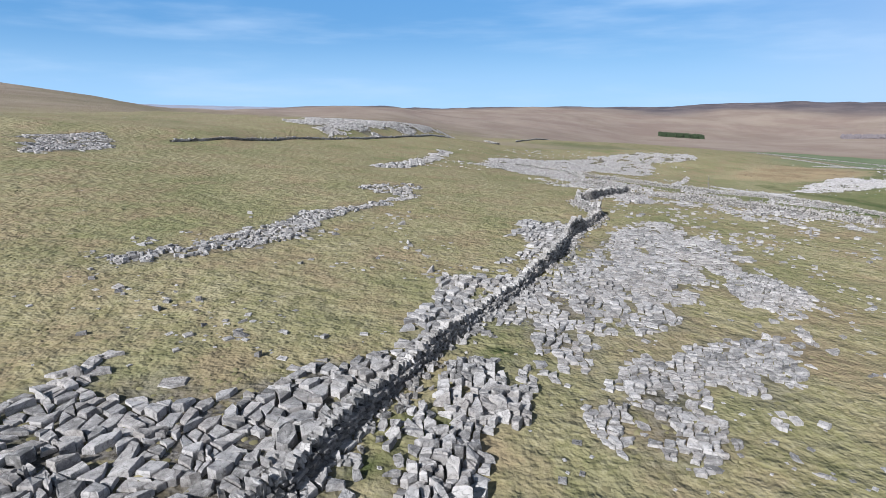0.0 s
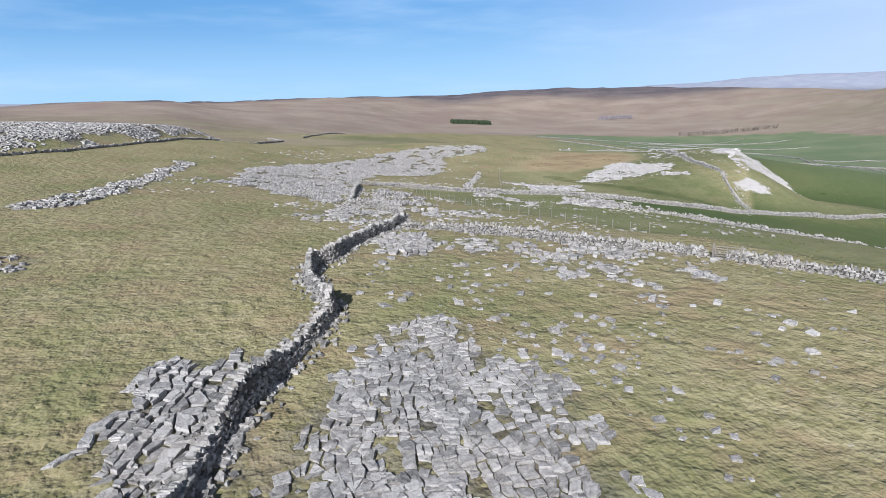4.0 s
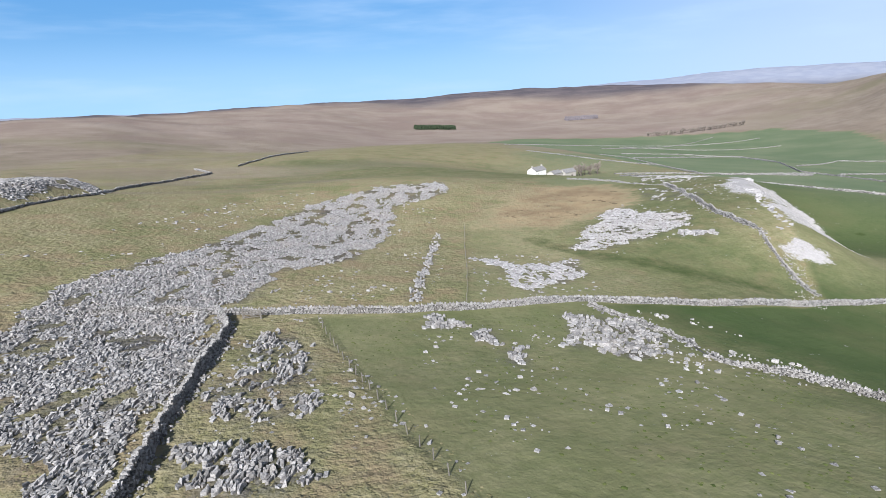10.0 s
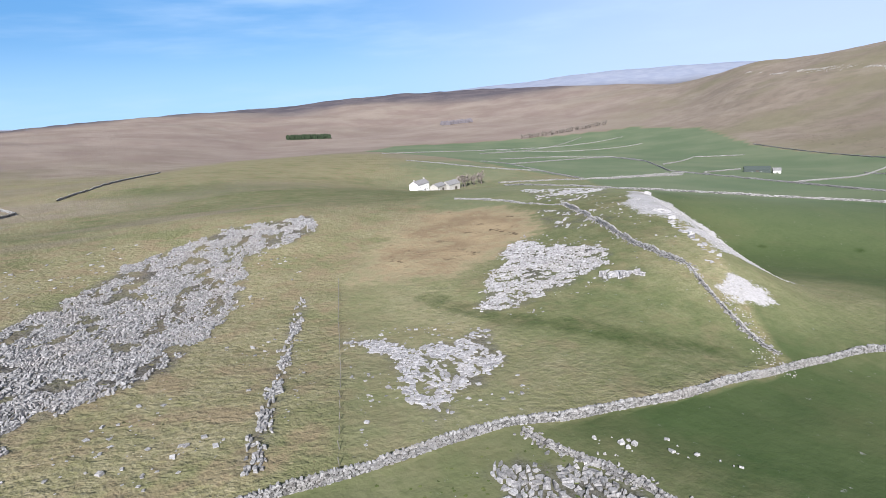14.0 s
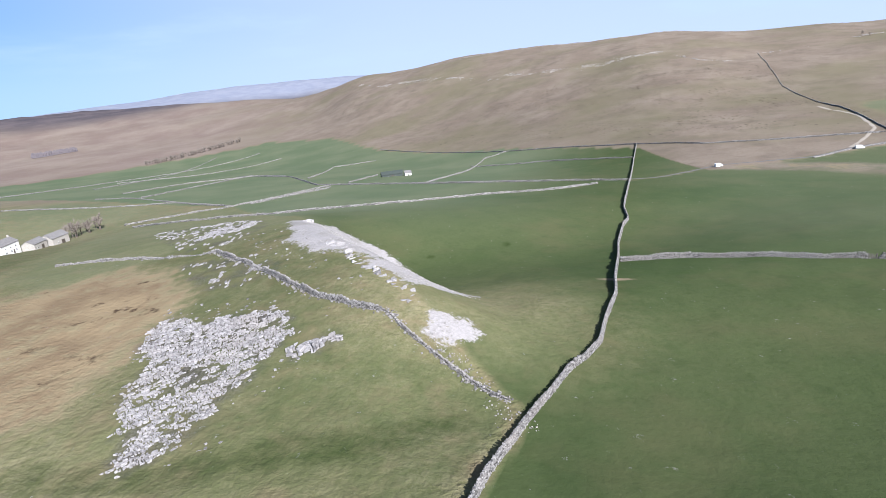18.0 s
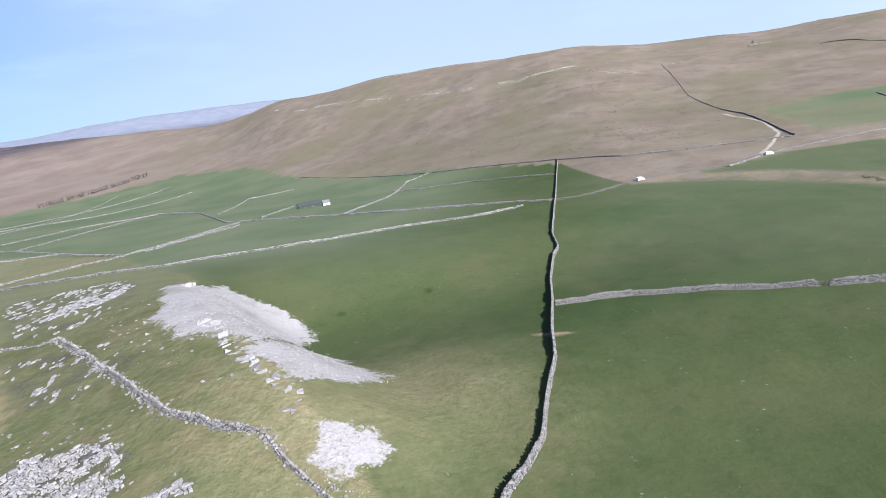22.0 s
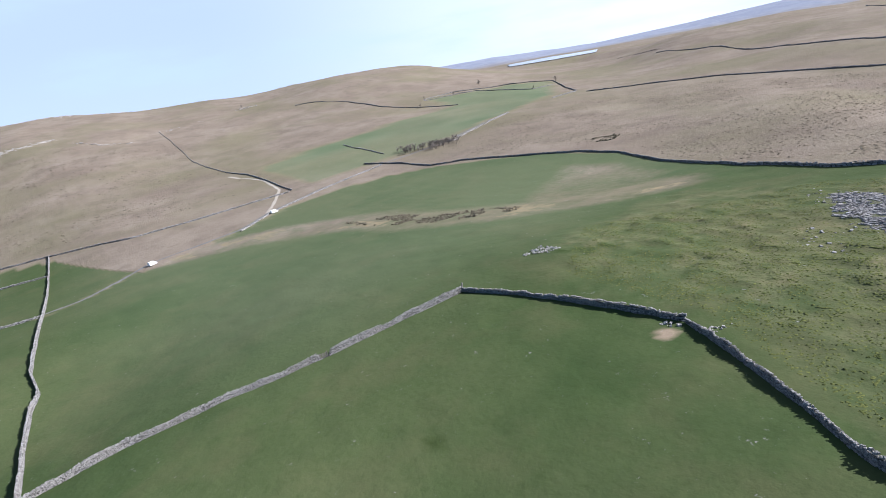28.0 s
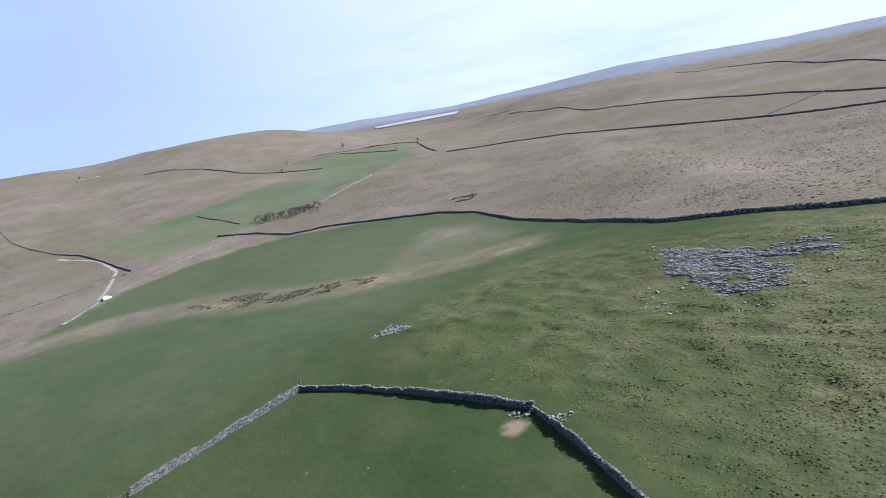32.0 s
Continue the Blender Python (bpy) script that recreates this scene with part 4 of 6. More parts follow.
dry_wall([(200, 303), (201, 280), (198.3, 257), (199.5, 239), (180, 208.7), (167.6, 189), (164.8, 178), (165.3, 173.2), (161, 168), (157.4, 160.8), (153.1, 152.8), (151.5, 148.5)], GREY + " broken along the spur", seed=16, height=0.95, ragged=0.5, stone=0.42, course=0.19, single=(100, 114), gaps=((0, 62, 0.4), (92, 97, 0.4), (112, 117, 0.4), (139, 180, 0.35)), spill=7)
dry_wall([(243, 134.8), (244.8, 117), (242, 97), (240, 82), (238.8, 74), (237.4, 58), (234.5, 36)], GREY + " across the pasture", height=1.3, seed=17, stone=0.42, course=0.19, single=(40, 52), gaps=((60, 61.8, 0.1),), ragged=0.3)
dry_wall([(234.5, 36), (220.5, 32.1), (204.3, 29.7), (190.3, 28), (177.4, 27)], GREY + " with a ragged top", seed=18, stone=0.42, course=0.19, single=(2, 14), ragged=0.5, height=1.0)
dry_wall([(177.2, 27.5), (168.1, 32.1), (159.9, 37), (151.9, 42), (145.8, 46.7), (140.9, 50.5), (135.2, 53.2), (131, 54.8), (124, 58.5), (117, 62)], GREY + " running down from the corner", seed=19, stone=0.42, course=0.19, single=(2, 14), ragged=0.5, height=1.0)
FAR_WALLS = [
    (0.85, [(345, 440), (372, 383), (406, 371), (486, 368)]), (0.85, [(331, 417), (320, 368), (317, 303), (325, 279), (334, 256), (369, 212), (388, 171), (410, 150)]),
    (0.85, [(692, 617), (633, 506), (498, 389), (480, 331), (462, 275), (450, 235), (439, 178), (425, 133)]), (0.85, [(463, 276), (583, 277), (678, 285), (703, 266)]),
    (0.9, [(873, 499), (785, 378), (703, 265), (673, 216), (618, 128), (580, 77), (569, 23), (560, -41)]), (0.85, [(619, 285), (596, 206), (556, 131)]), (0.85, [(504, 362), (584, 371)]), (0.85, [(582, 450), (751, 515), (776, 463)]),
    (0.85, [(507, 620), (613, 632), (685, 589), (650, 523)]), (0.85, [(697, 844), (764, 767), (928, 717)]), (0.85, [(593, 763), (1020, 933)]), (0.5, [(1154, -63), (868, -41), (742, -44)]), (0.95, [(741, -44), (698, -52), (562, -44)]), (0.7, [(460, 601), (456, 553), (387, 399)]),
    (1.0, [(570, -117), (528, -128.5), (482, -128), (460, -144), (403, -159), (367, -167), (335, -165), (248, -120), (195, -88), (157, -83), (134, -78), (80, -70)]),
    (1.0, [(581, -436), (508, -465), (437, -472), (345, -449), (276, -425), (229, -406), (190, -393), (151, -383), (60, -360)]),
    (1.0, [(768, -867), (607, -799), (425, -639), (360, -614), (286, -563), (230, -530), (155, -452), (60, -400)]), (1.0, [(526, -1133), (408, -1080), (289, -897), (166, -646), (90, -520)]), (0.9, [(229, -407), (197, -500)]),
    (1.0, [(872, -400), (872, -461), (835, -526), (776, -593), (608, -451), (596, -393)]), (1.0, [(864, -395), (841, -482), (734, -502), (732, -544)]), (1.0, [(1099, -282), (1069, -316), (1019, -338), (906, -339), (823, -360), (767, -386)]),
    (0.9, [(560, -186), (537, -194), (576, -303)]), (0.55, [(701, -165), (582, -146)]), (0.7, [(482, 24), (510, -7), (528, -53), (544, -120)]),
    (0.45, [(-62, 128), (-52, 146), (-44, 170), (-27, 195), (-11, 236), (-3, 270), (6, 300), (6, 329)]), (0.9, [(6, 330), (14, 375), (28, 410), (44, 437), (34, 463)]), (0.85, [(61, 471), (78, 510), (103, 575), (156, 750)]),
    (0.85, [(471, 843), (728, 885), (1020, 827)]), (0.85, [(393, 652), (400, 547), (416, 464), (381, 385)]), (0.85, [(450, 537), (700, 606)]), (0.85, [(382, 370), (465, 357)])]
for n, (tall_at, pts) in enumerate(FAR_WALLS):
    dry_wall(pts, "distant grey field wall along the pasture", seed=40 + n, stone=1.4, course=0.5, ragged=0.25, bend=0.4, base=0.5, top=0.34, height=tall_at)

# ---- limestone pavements ----
CLINT_ONE = stone_material("limestone_single", *LIMESTONE, per="object")
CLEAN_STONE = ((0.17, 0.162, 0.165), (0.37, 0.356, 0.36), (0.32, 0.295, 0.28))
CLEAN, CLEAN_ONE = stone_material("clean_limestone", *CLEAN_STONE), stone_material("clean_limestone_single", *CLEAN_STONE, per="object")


def joints(poly, size, angle, seed, stretch, fill, patch, rag, square):
    """The clints between the joints of a pavement: uneven six-cornered blocks, and how well the place is covered."""
    rng = np.random.default_rng(seed)
    ca, sa = math.cos(radians(angle)), math.sin(radians(angle))
    P = np.array(poly, float)
    u, v = P[:, 0] * ca + P[:, 1] * sa, -P[:, 0] * sa + P[:, 1] * ca
    du, dv = size * math.sqrt(stretch), size / math.sqrt(stretch)
    rows, cols = int((v.max() - v.min()) / dv) + 4, int((u.max() - u.min()) / du * 2) + 8
    V, U = np.meshgrid(np.arange(rows + 1), np.arange(cols + 3), indexing="ij")
    zig, loose = np.where((U + V) % 2 == 0, 1, -1) * (0.05 if square else 0.11), 0.95 if square else 1.05
    gu = u.min() - 2 * du + (U * 0.5 + loose * rng.uniform(-0.24, 0.24, U.shape)) * du
    gv = v.min() - 2 * dv + (V + zig + loose * rng.uniform(-0.26, 0.26, U.shape)) * dv
    G = np.stack([gu, gv], -1)
    a, b = (q.ravel() for q in np.meshgrid(np.arange(rows), np.arange(cols), indexing="ij"))
    use = (a + b) % 2 == 0
    a, b = a[use], b[use]
    c = np.stack([G[a, b], G[a, b + 1], G[a, b + 2], G[a + 1, b + 2], G[a + 1, b + 1], G[a + 1, b]], 1)
    wx, wy = vnoise(c[..., 0], c[..., 1], 2.2 * size, seed + 7), vnoise(c[..., 0], c[..., 1], 2.2 * size, seed + 8)
    c = c + 0.5 * size * np.stack([wx, wy], -1) + 0.35 * size * np.stack([vnoise(c[..., 0], c[..., 1], 9 * size, seed + 9), vnoise(c[..., 0], c[..., 1], 9 * size, seed + 10)], -1)
    c = np.stack([c[..., 0] * ca - c[..., 1] * sa, c[..., 0] * sa + c[..., 1] * ca], -1)
    x, y = c[..., 0].mean(1), c[..., 1].mean(1)
    # each block turns and shrinks a little on its own bed
    turn, grow = rng.normal(0, 0.07, len(x)), rng.uniform(0.88, 1.06, len(x))
    d = c - np.stack([x, y], -1)[:, None]
    d = np.stack([d[..., 0] * np.cos(turn)[:, None] - d[..., 1] * np.sin(turn)[:, None], d[..., 0] * np.sin(turn)[:, None] + d[..., 1] * np.cos(turn)[:, None]], -1)
    c = np.stack([x, y], -1)[:, None] + d * grow[:, None, None] + rng.normal(0, 0.03 * size, (len(x), 1, 2))
    row = dict(patch=patch)
    m = inside(x + ragged(x, y, row, 0), y + ragged(x, y, row, 5), poly, max(size * 1.5, patch * 0.3))
    ax, ay = x * ca + y * sa, (y * ca - x * sa) * 2.0
    cover = m * 1.2 + rag * vnoise(ax, ay, patch, seed) + 0.5 * vnoise(ax, ay, patch * 0.33, seed + 3) + 0.32 * vnoise(ax, ay, max(2.2 * size, patch * 0.12), seed + 4) + rng.uniform(-0.15, 0.15, len(x)) - 0.2
    keep = (cover > 1.05 - fill) & (m > 0.03) & (rng.uniform(0, 1, len(x)) < 0.96)
    return c[keep], cover[keep]


def broken(corners, cover, rng, share):
    """Some of the blocks cracked across into two."""
    pick = rng.uniform(0, 1, len(corners)) < share
    a = corners[pick]
    halves = np.concatenate([a[:, [0, 1, 4, 5]], a[:, [1, 2, 3, 4]]])
    halves = np.where((rng.uniform(0, 1, len(halves)) < 0.6)[:, None, None], np.roll(halves, 1, 1), halves)
    six = np.stack([halves[:, 0], (halves[:, 0] + halves[:, 1]) / 2, halves[:, 1], halves[:, 2], (halves[:, 2] + halves[:, 3]) / 2, halves[:, 3]], 1)
    stay = rng.uniform(0, 1, len(six)) < 0.93
    return np.concatenate([corners[~pick], six[stay]]), np.concatenate([cover[~pick], np.tile(cover[pick], 2)[stay]])


def clint_shapes(corners, cover, rng, gap, rise, tilt, ring):
    """Worn blocks with shoulders: an outline drawn in from the grikes, a rim and a cap. ring: points round each."""
    n = len(corners)
    mid = corners.mean(1)
    p = corners - mid[:, None]
    if ring == 8:
        e = (p + np.roll(p, -1, 1)) / 2
        p = np.stack([p * rng.uniform(0.8, 1.0, (n, 4, 1)), e * rng.uniform(0.9, 1.06, (n, 4, 1))], 2).reshape(n, 8, 2)
    else:
        p = p * rng.uniform(0.86, 1.02, (n, ring, 1))
    r = np.hypot(p[..., 0], p[..., 1])[..., None] + 1e-6
    p = p * np.maximum(0.45, 1 - gap * rng.uniform(0.4, 2.1, (n, ring, 1)) / r)
    h = (rise * (0.45 + 0.95 * rng.uniform(0, 1, n) ** 1.5) * np.clip(0.35 + 0.7 * cover, 0.4, 1.1))[:, None]
    top = h * rng.uniform(0.88, 1.08, (n, ring)) + np.einsum("nrk,nk->nr", p, rng.normal(0, 1.4 * tilt, (n, 2)))
    lo = np.concatenate([p * 1.04, np.full((n, ring, 1), -0.3)], -1)
    hi = np.concatenate([p, (top - 0.05 - 0.06 * h)[..., None]], -1)
    cap = np.concatenate([p * rng.uniform(0.88, 0.97, (n, ring, 1)), (top + rng.uniform(-0.01, 0.02, (n, ring)))[..., None]], -1)
    return mid, np.concatenate([lo, hi, cap], 1)


def clint_faces(ring):
    q = [(k + a, (k + 1) % ring + a, (k + 1) % ring + a + ring, k + a + ring) for a in (0, ring) for k in range(ring)]
    t = 2 * ring
    if ring == 8:
        q += [(t, t + 1, t + 2, t + 3), (t, t + 3, t + 4, t + 7), (t + 7, t + 4, t + 5, t + 6)]
    elif ring == 6:
        q += [(t, t + 1, t + 2, t + 3), (t, t + 3, t + 4, t + 5)]
    else:
        q += [(t, t + 1, t + 2, t + 3)]
    return np.array(q)


def pavement(poly, label, size=0.9, angle=25, seed=1, gap=0.022, rise=0.17, tilt=0.05, fill=0.85, stretch=1.15, own=0, near=(0, 0), patch=7.0, rag=0.55, square=False, crack=0.38, mats=None, name="limestone_pavement"):
    """A pavement of clints: those nearest the given place are objects of their own, the rest is joined."""
    rng = np.random.default_rng(seed)
    corners, cover = joints(poly, size, angle, seed, stretch, fill, patch, rag, square)
    corners, cover = broken(*broken(corners, cover, rng, crack), rng, crack * 0.5)
    x, y = corners[..., 0].mean(1), corners[..., 1].mean(1)
    order = np.argsort((x - near[0]) ** 2 + (y - near[1]) ** 2)
    corners, cover = corners[order], cover[order]
    cx, cy = x.mean(), y.mean()
    off = np.array([cx, cy, gz(cx, cy)])
    root = thing(name, label, "rock", off, "limestone pavements")
    for group, single in ((slice(0, own), True), (slice(own, None), False)):
        ring = 6
        if len(corners[group]) == 0:
            continue
        mid, p = clint_shapes(corners[group], cover[group], rng, gap, rise, tilt, ring)
        base = np.column_stack([mid, ground(mid[:, 0], mid[:, 1])]) - off
        f = clint_faces(ring)
        if single:
            for b, q in zip(base, p):
                ob = part("clint", mesh_from("clint", q, f, (mats or (CLINT, CLINT_ONE))[1]), root)
                ob.location = b
        else:
            n = len(p)
            faces = (np.arange(n) * p.shape[1])[:, None, None] + f[None]
            part("clints", mesh_from("clints", (p + base[:, None]).reshape(-1, 3), faces.reshape(-1, 4), (mats or (CLINT, CLINT_ONE))[0]), root, "joined grey clints with dark grikes", "stuff")
    return root


for n, row in enumerate(PAVEMENTS):
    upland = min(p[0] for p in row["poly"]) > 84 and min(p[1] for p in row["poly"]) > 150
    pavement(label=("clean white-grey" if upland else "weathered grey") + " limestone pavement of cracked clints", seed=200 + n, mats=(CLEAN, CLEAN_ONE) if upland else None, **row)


# ---- loose rocks ----
def boulder_mesh(seed, mat=None):
    rng = np.random.default_rng(seed)
    corners = np.array([[(-1, -0.8), (1, -0.8), (1, 0.8), (-1, 0.8)]]) * rng.uniform(0.5, 1.15, (1, 4, 1))
    _, p = clint_shapes(corners, np.array([0.9]), rng, 0.12, 0.9, 0.25, 8)
    return mesh_from("boulder", p[0], clint_faces(8), mat or CLINT_ONE)


BOULDERS = [boulder_mesh(s) for s in range(12)]


def rocks(poly, density, small, large, seed, label, patch=6.0, fill=0.5, own=0):
    """Rocks strewn over a stretch of turf in clusters: the largest are things of their own, the rest is joined."""
    rng = np.random.default_rng(seed)
    P = np.array(poly, float)
    lo, hi = P.min(0), P.max(0)
    n = int(np.prod(hi - lo) * density)
    x, y = rng.uniform(lo[0], hi[0], n), rng.uniform(lo[1], hi[1], n)
    ok = (inside(x, y, poly, 1.0) > 0.4) & (0.5 + 0.5 * vnoise(x, y, patch, seed) + 0.25 * vnoise(x, y, patch * 0.3, seed + 1) + rng.uniform(-0.15, 0.15, n) > 1 - fill)
    x, y = x[ok], y[ok]
    size = small + (large - small) * rng.uniform(0, 1, len(x)) ** 3
    order = np.argsort(-size)
    x, y, size = x[order], y[order], size[order]
    for a, b, s in zip(x[:own], y[:own], size[:own]):
        ob = new("boulder", BOULDERS[rng.integers(12)])
        ob.matrix_basis = pose(a, b, gz(a, b) - 0.12 * s, rng.normal(0, 5), rng.normal(0, 5), rng.uniform(0, 360)) @ Matrix.Diagonal((s * 0.55, s * 0.55 * rng.uniform(0.7, 1.1), s * rng.uniform(0.22, 0.45), 1))
        tagged(ob, label, "boulder", "loose limestone boulders")
    x, y, size = x[own:], y[own:], size[own:]
    if len(x):
        corners = np.array([(-1, -0.8), (1, -0.8), (1, 0.8), (-1, 0.8)])[None] * size[:, None, None] * 0.5
        a = rng.uniform(0, 2 * np.pi, len(x))
        rot = np.stack([np.stack([np.cos(a), -np.sin(a)], -1), np.stack([np.sin(a), np.cos(a)], -1)], 1)
        corners = np.einsum("nij,nkj->nki", rot, corners)
        _, p = clint_shapes(corners, np.full(len(x), 0.9), rng, 0.01, 1.0, 0.3, 4)
        p[..., 2] *= size[:, None] * 0.32
        p += np.stack([x, y, ground(x, y) - 0.03], -1)[:, None]
        faces = (np.arange(len(x)) * 12)[:, None, None] + clint_faces(4)[None]
        tagged(new("loose_stones", mesh_from("loose_stones", p.reshape(-1, 3), faces.reshape(-1, 4), CLINT)), "scattered small grey stones in the turf", "stones", kind="stuff")


LOOSE = "weathered pale limestone boulder sunk in turf"
rocks([(-30, 20), (-20, 60), (0, 60), (8, 42), (-4, 25), (-10, 22)], 0.9, 0.2, 0.8, 301, LOOSE, 5, 0.42, 40)
rocks([(2, 12), (4, 36), (22, 60), (34, 60), (32, 30), (22, 12)], 1.1, 0.15, 0.7, 302, LOOSE, 5, 0.4, 45)
rocks([(18, 62), (30, 90), (44, 84), (60, 64), (50, 50), (34, 46)], 0.8, 0.18, 0.9, 303, LOOSE, 5, 0.48, 50)
rocks([(20, 98), (17, 116), (24, 122), (31, 112), (34, 103), (30, 91), (24, 90)], 2.4, 0.16, 0.8, 304, LOOSE, 4, 0.55, 50)
rocks([(34, 92), (34, 160), (52, 160), (56, 96), (70, 62), (56, 66)], 0.8, 0.14, 0.8, 305, LOOSE, 6, 0.42, 45)
rocks([(56, 98), (60, 150), (95, 150), (100, 120), (80, 80), (70, 72)], 0.5, 0.15, 0.8, 306, LOOSE, 6, 0.38, 40)
rocks([(46, 172), (70, 196), (84, 222), (98, 256), (108, 250), (90, 200), (72, 162), (52, 163)], 0.35, 0.2, 0.9, 307, LOOSE, 9, 0.38, 10)
rocks([(80, 160), (96, 200), (118, 186), (105, 160)], 0.45, 0.2, 0.9, 308, LOOSE, 7, 0.42, 12)
rocks([(120, 182), (135, 210), (165, 225), (172, 190), (160, 178)], 0.4, 0.2, 0.9, 309, LOOSE, 6, 0.44, 12)
rocks([(170, 180), (185, 205), (210, 240), (218, 232), (190, 190), (176, 174)], 0.3, 0.2, 0.9, 310, LOOSE, 7, 0.4, 12)
rocks([(0, 200), (14, 190), (50, 245), (110, 300), (95, 310), (40, 270)], 0.12, 0.3, 1.1, 311, LOOSE, 12, 0.4, 8)
rocks([(-10, 130), (8, 128), (18, 150), (12, 175), (-8, 160)], 0.35, 0.25, 0.9, 312, LOOSE, 7, 0.4, 8)
rocks([(135, -60), (190, -60), (190, -20), (160, -10), (135, -25)], 0.35, 0.25, 0.9, 313, LOOSE, 7, 0.34, 8)

# ---- buildings, vehicles, trees, fences ----
def poly_mesh(name, verts, faces, mat):
    me = bpy.data.meshes.new(name)
    me.from_pydata([tuple(map(float, v)) for v in verts], [], faces)
    me.materials.append(mat)
    return me


def box(name, x0, x1, y0, y1, z0, z1, mat, bevel=0.0):
    bm = bmesh.new()
    bmesh.ops.create_cube(bm, size=1, matrix=Matrix.Translation(((x0 + x1) / 2, (y0 + y1) / 2, (z0 + z1) / 2)) @ Matrix.Diagonal((x1 - x0, y1 - y0, z1 - z0, 1)))
    if bevel:
        bmesh.ops.bevel(bm, geom=bm.edges[:], offset=bevel, segments=2, affect="EDGES")
    me = bpy.data.meshes.new(name)
    bm.to_mesh(me)
    bm.free()
    me.materials.append(mat)
    return me


WHITEWASH = plain_material("whitewash", (0.58, 0.57, 0.55), (0.70, 0.69, 0.67), 1.2)
SLATE = plain_material("slate_roof", (0.13, 0.125, 0.125), (0.22, 0.21, 0.205), 1.5, 0.7)
SHEET = plain_material("dark_sheeting", (0.035, 0.045, 0.04), (0.06, 0.07, 0.065), 1.2, 0.6)
RUBBLE = stone_material("rubble_masonry", (0.25, 0.235, 0.215), (0.4, 0.38, 0.35), (0.33, 0.29, 0.25))
DARKWOOD = plain_material("dark_timber", (0.045, 0.036, 0.03), (0.09, 0.075, 0.06), 5.0)
POSTWOOD = plain_material("weathered_timber", (0.09, 0.08, 0.07), (0.17, 0.155, 0.14), 8.0)
WIRE = plain_material("fence_wire", (0.05, 0.05, 0.05), (0.08, 0.08, 0.08), 9.0, 0.8)
GLASS = plain_material("dark_glass", (0.02, 0.025, 0.03), (0.03, 0.035, 0.04), 1.0, 0.15, 0.0)
PAINT = plain_material("white_paint", (0.78, 0.78, 0.78), (0.82, 0.82, 0.82), 1.0, 0.35, 0.0)
RUBBER = plain_material("tyre_rubber", (0.02, 0.02, 0.02), (0.03, 0.03, 0.03), 9.0)
STEEL = plain_material("wheel_steel", (0.4, 0.4, 0.4), (0.5, 0.5, 0.5), 9.0, 0.4, 0.1, metal=0.7)
LAMP = plain_material("lamp_lens", (0.7, 0.7, 0.68), (0.75, 0.75, 0.72), 2.0, 0.2, 0.0)
BARK = plain_material("bark", (0.075, 0.062, 0.052), (0.14, 0.118, 0.10), 6.0, 0.95, 0.6)
TWIG = plain_material("twigs", (0.15, 0.128, 0.112), (0.23, 0.198, 0.172), 3.0, 0.95)
NEEDLE = plain_material("conifer_needles", (0.014, 0.022, 0.012), (0.032, 0.045, 0.022), 0.8, 0.9)
# second plantation's needles: distance haze mixed into the colour as mauve-brown
HAZY_NEEDLE = plain_material("hazy_conifer_needles", (0.10, 0.088, 0.098), (0.15, 0.132, 0.14), 0.8, 0.9)
TARMAC = plain_material("worn_tarmac", (0.10, 0.098, 0.098), (0.16, 0.155, 0.15), 0.6, 0.9)
TRACKMAT = plain_material("farm_track", (0.26, 0.23, 0.19), (0.38, 0.34, 0.29), 0.5, 0.95)


def farm_house(name, label, at, turn, w, d, h, pitch, wallmat, roofmat, windows, door, chimney=0, category="building"):
    root = thing(name, label, category, (at[0], at[1], gz(*at) - 0.3))
    root.rotation_euler = (0, 0, radians(turn))
    ridge = h + d / 2 * pitch
    a, b = w / 2, d / 2
    v = [(-a, -b, -1), (a, -b, -1), (a, b, -1), (-a, b, -1), (-a, -b, h), (a, -b, h), (a, b, h), (-a, b, h), (-a, 0, ridge), (a, 0, ridge)]
    part("wall", poly_mesh("wall", v, [(0, 1, 5, 4), (2, 3, 7, 6), (1, 2, 6, 9, 5), (3, 0, 4, 8, 7)], wallmat), root)
    for s in (-1, 1):
        e = 0.35
        lo, t = h - e * pitch, 0.16
        p = [(-a - e, s * (b + e), lo), (a + e, s * (b + e), lo), (a + e, 0, ridge + 0.02), (-a - e, 0, ridge + 0.02)]
        q = p + [(x, y, z + t) for x, y, z in p]
        part("roof", poly_mesh("roof", q, [(0, 1, 2, 3), (7, 6, 5, 4), (0, 4, 5, 1), (1, 5, 6, 2), (2, 6, 7, 3), (3, 7, 4, 0)], roofmat), root)
    for n in range(chimney):
        x = (a - 0.7) * (1 if n == 0 else -1)
        part("chimney", box("chimney", x - 0.45, x + 0.45, -0.45, 0.45, ridge - 0.6, ridge + 1.1, RUBBLE, 0.04), root)
    for x, z, ww, hh, side in windows:
        y = side * (b + 0.02)
        win = part("window", box("window", x - ww / 2, x + ww / 2, y - 0.05, y + 0.05, z, z + hh, PAINT), root)
        for k in (-1, 1):
            part("pane", box("pane", x + k * ww / 4 - ww / 5, x + k * ww / 4 + ww / 5, y - 0.07, y + 0.07, z + 0.1, z + hh - 0.1, GLASS), win)
    for x, ww, hh, side in door:
        y = side * (b + 0.02)
        part("door", box("door", x - ww / 2, x + ww / 2, y - 0.06, y + 0.06, 0.2, 0.2 + hh, DARKWOOD), root)
    return root


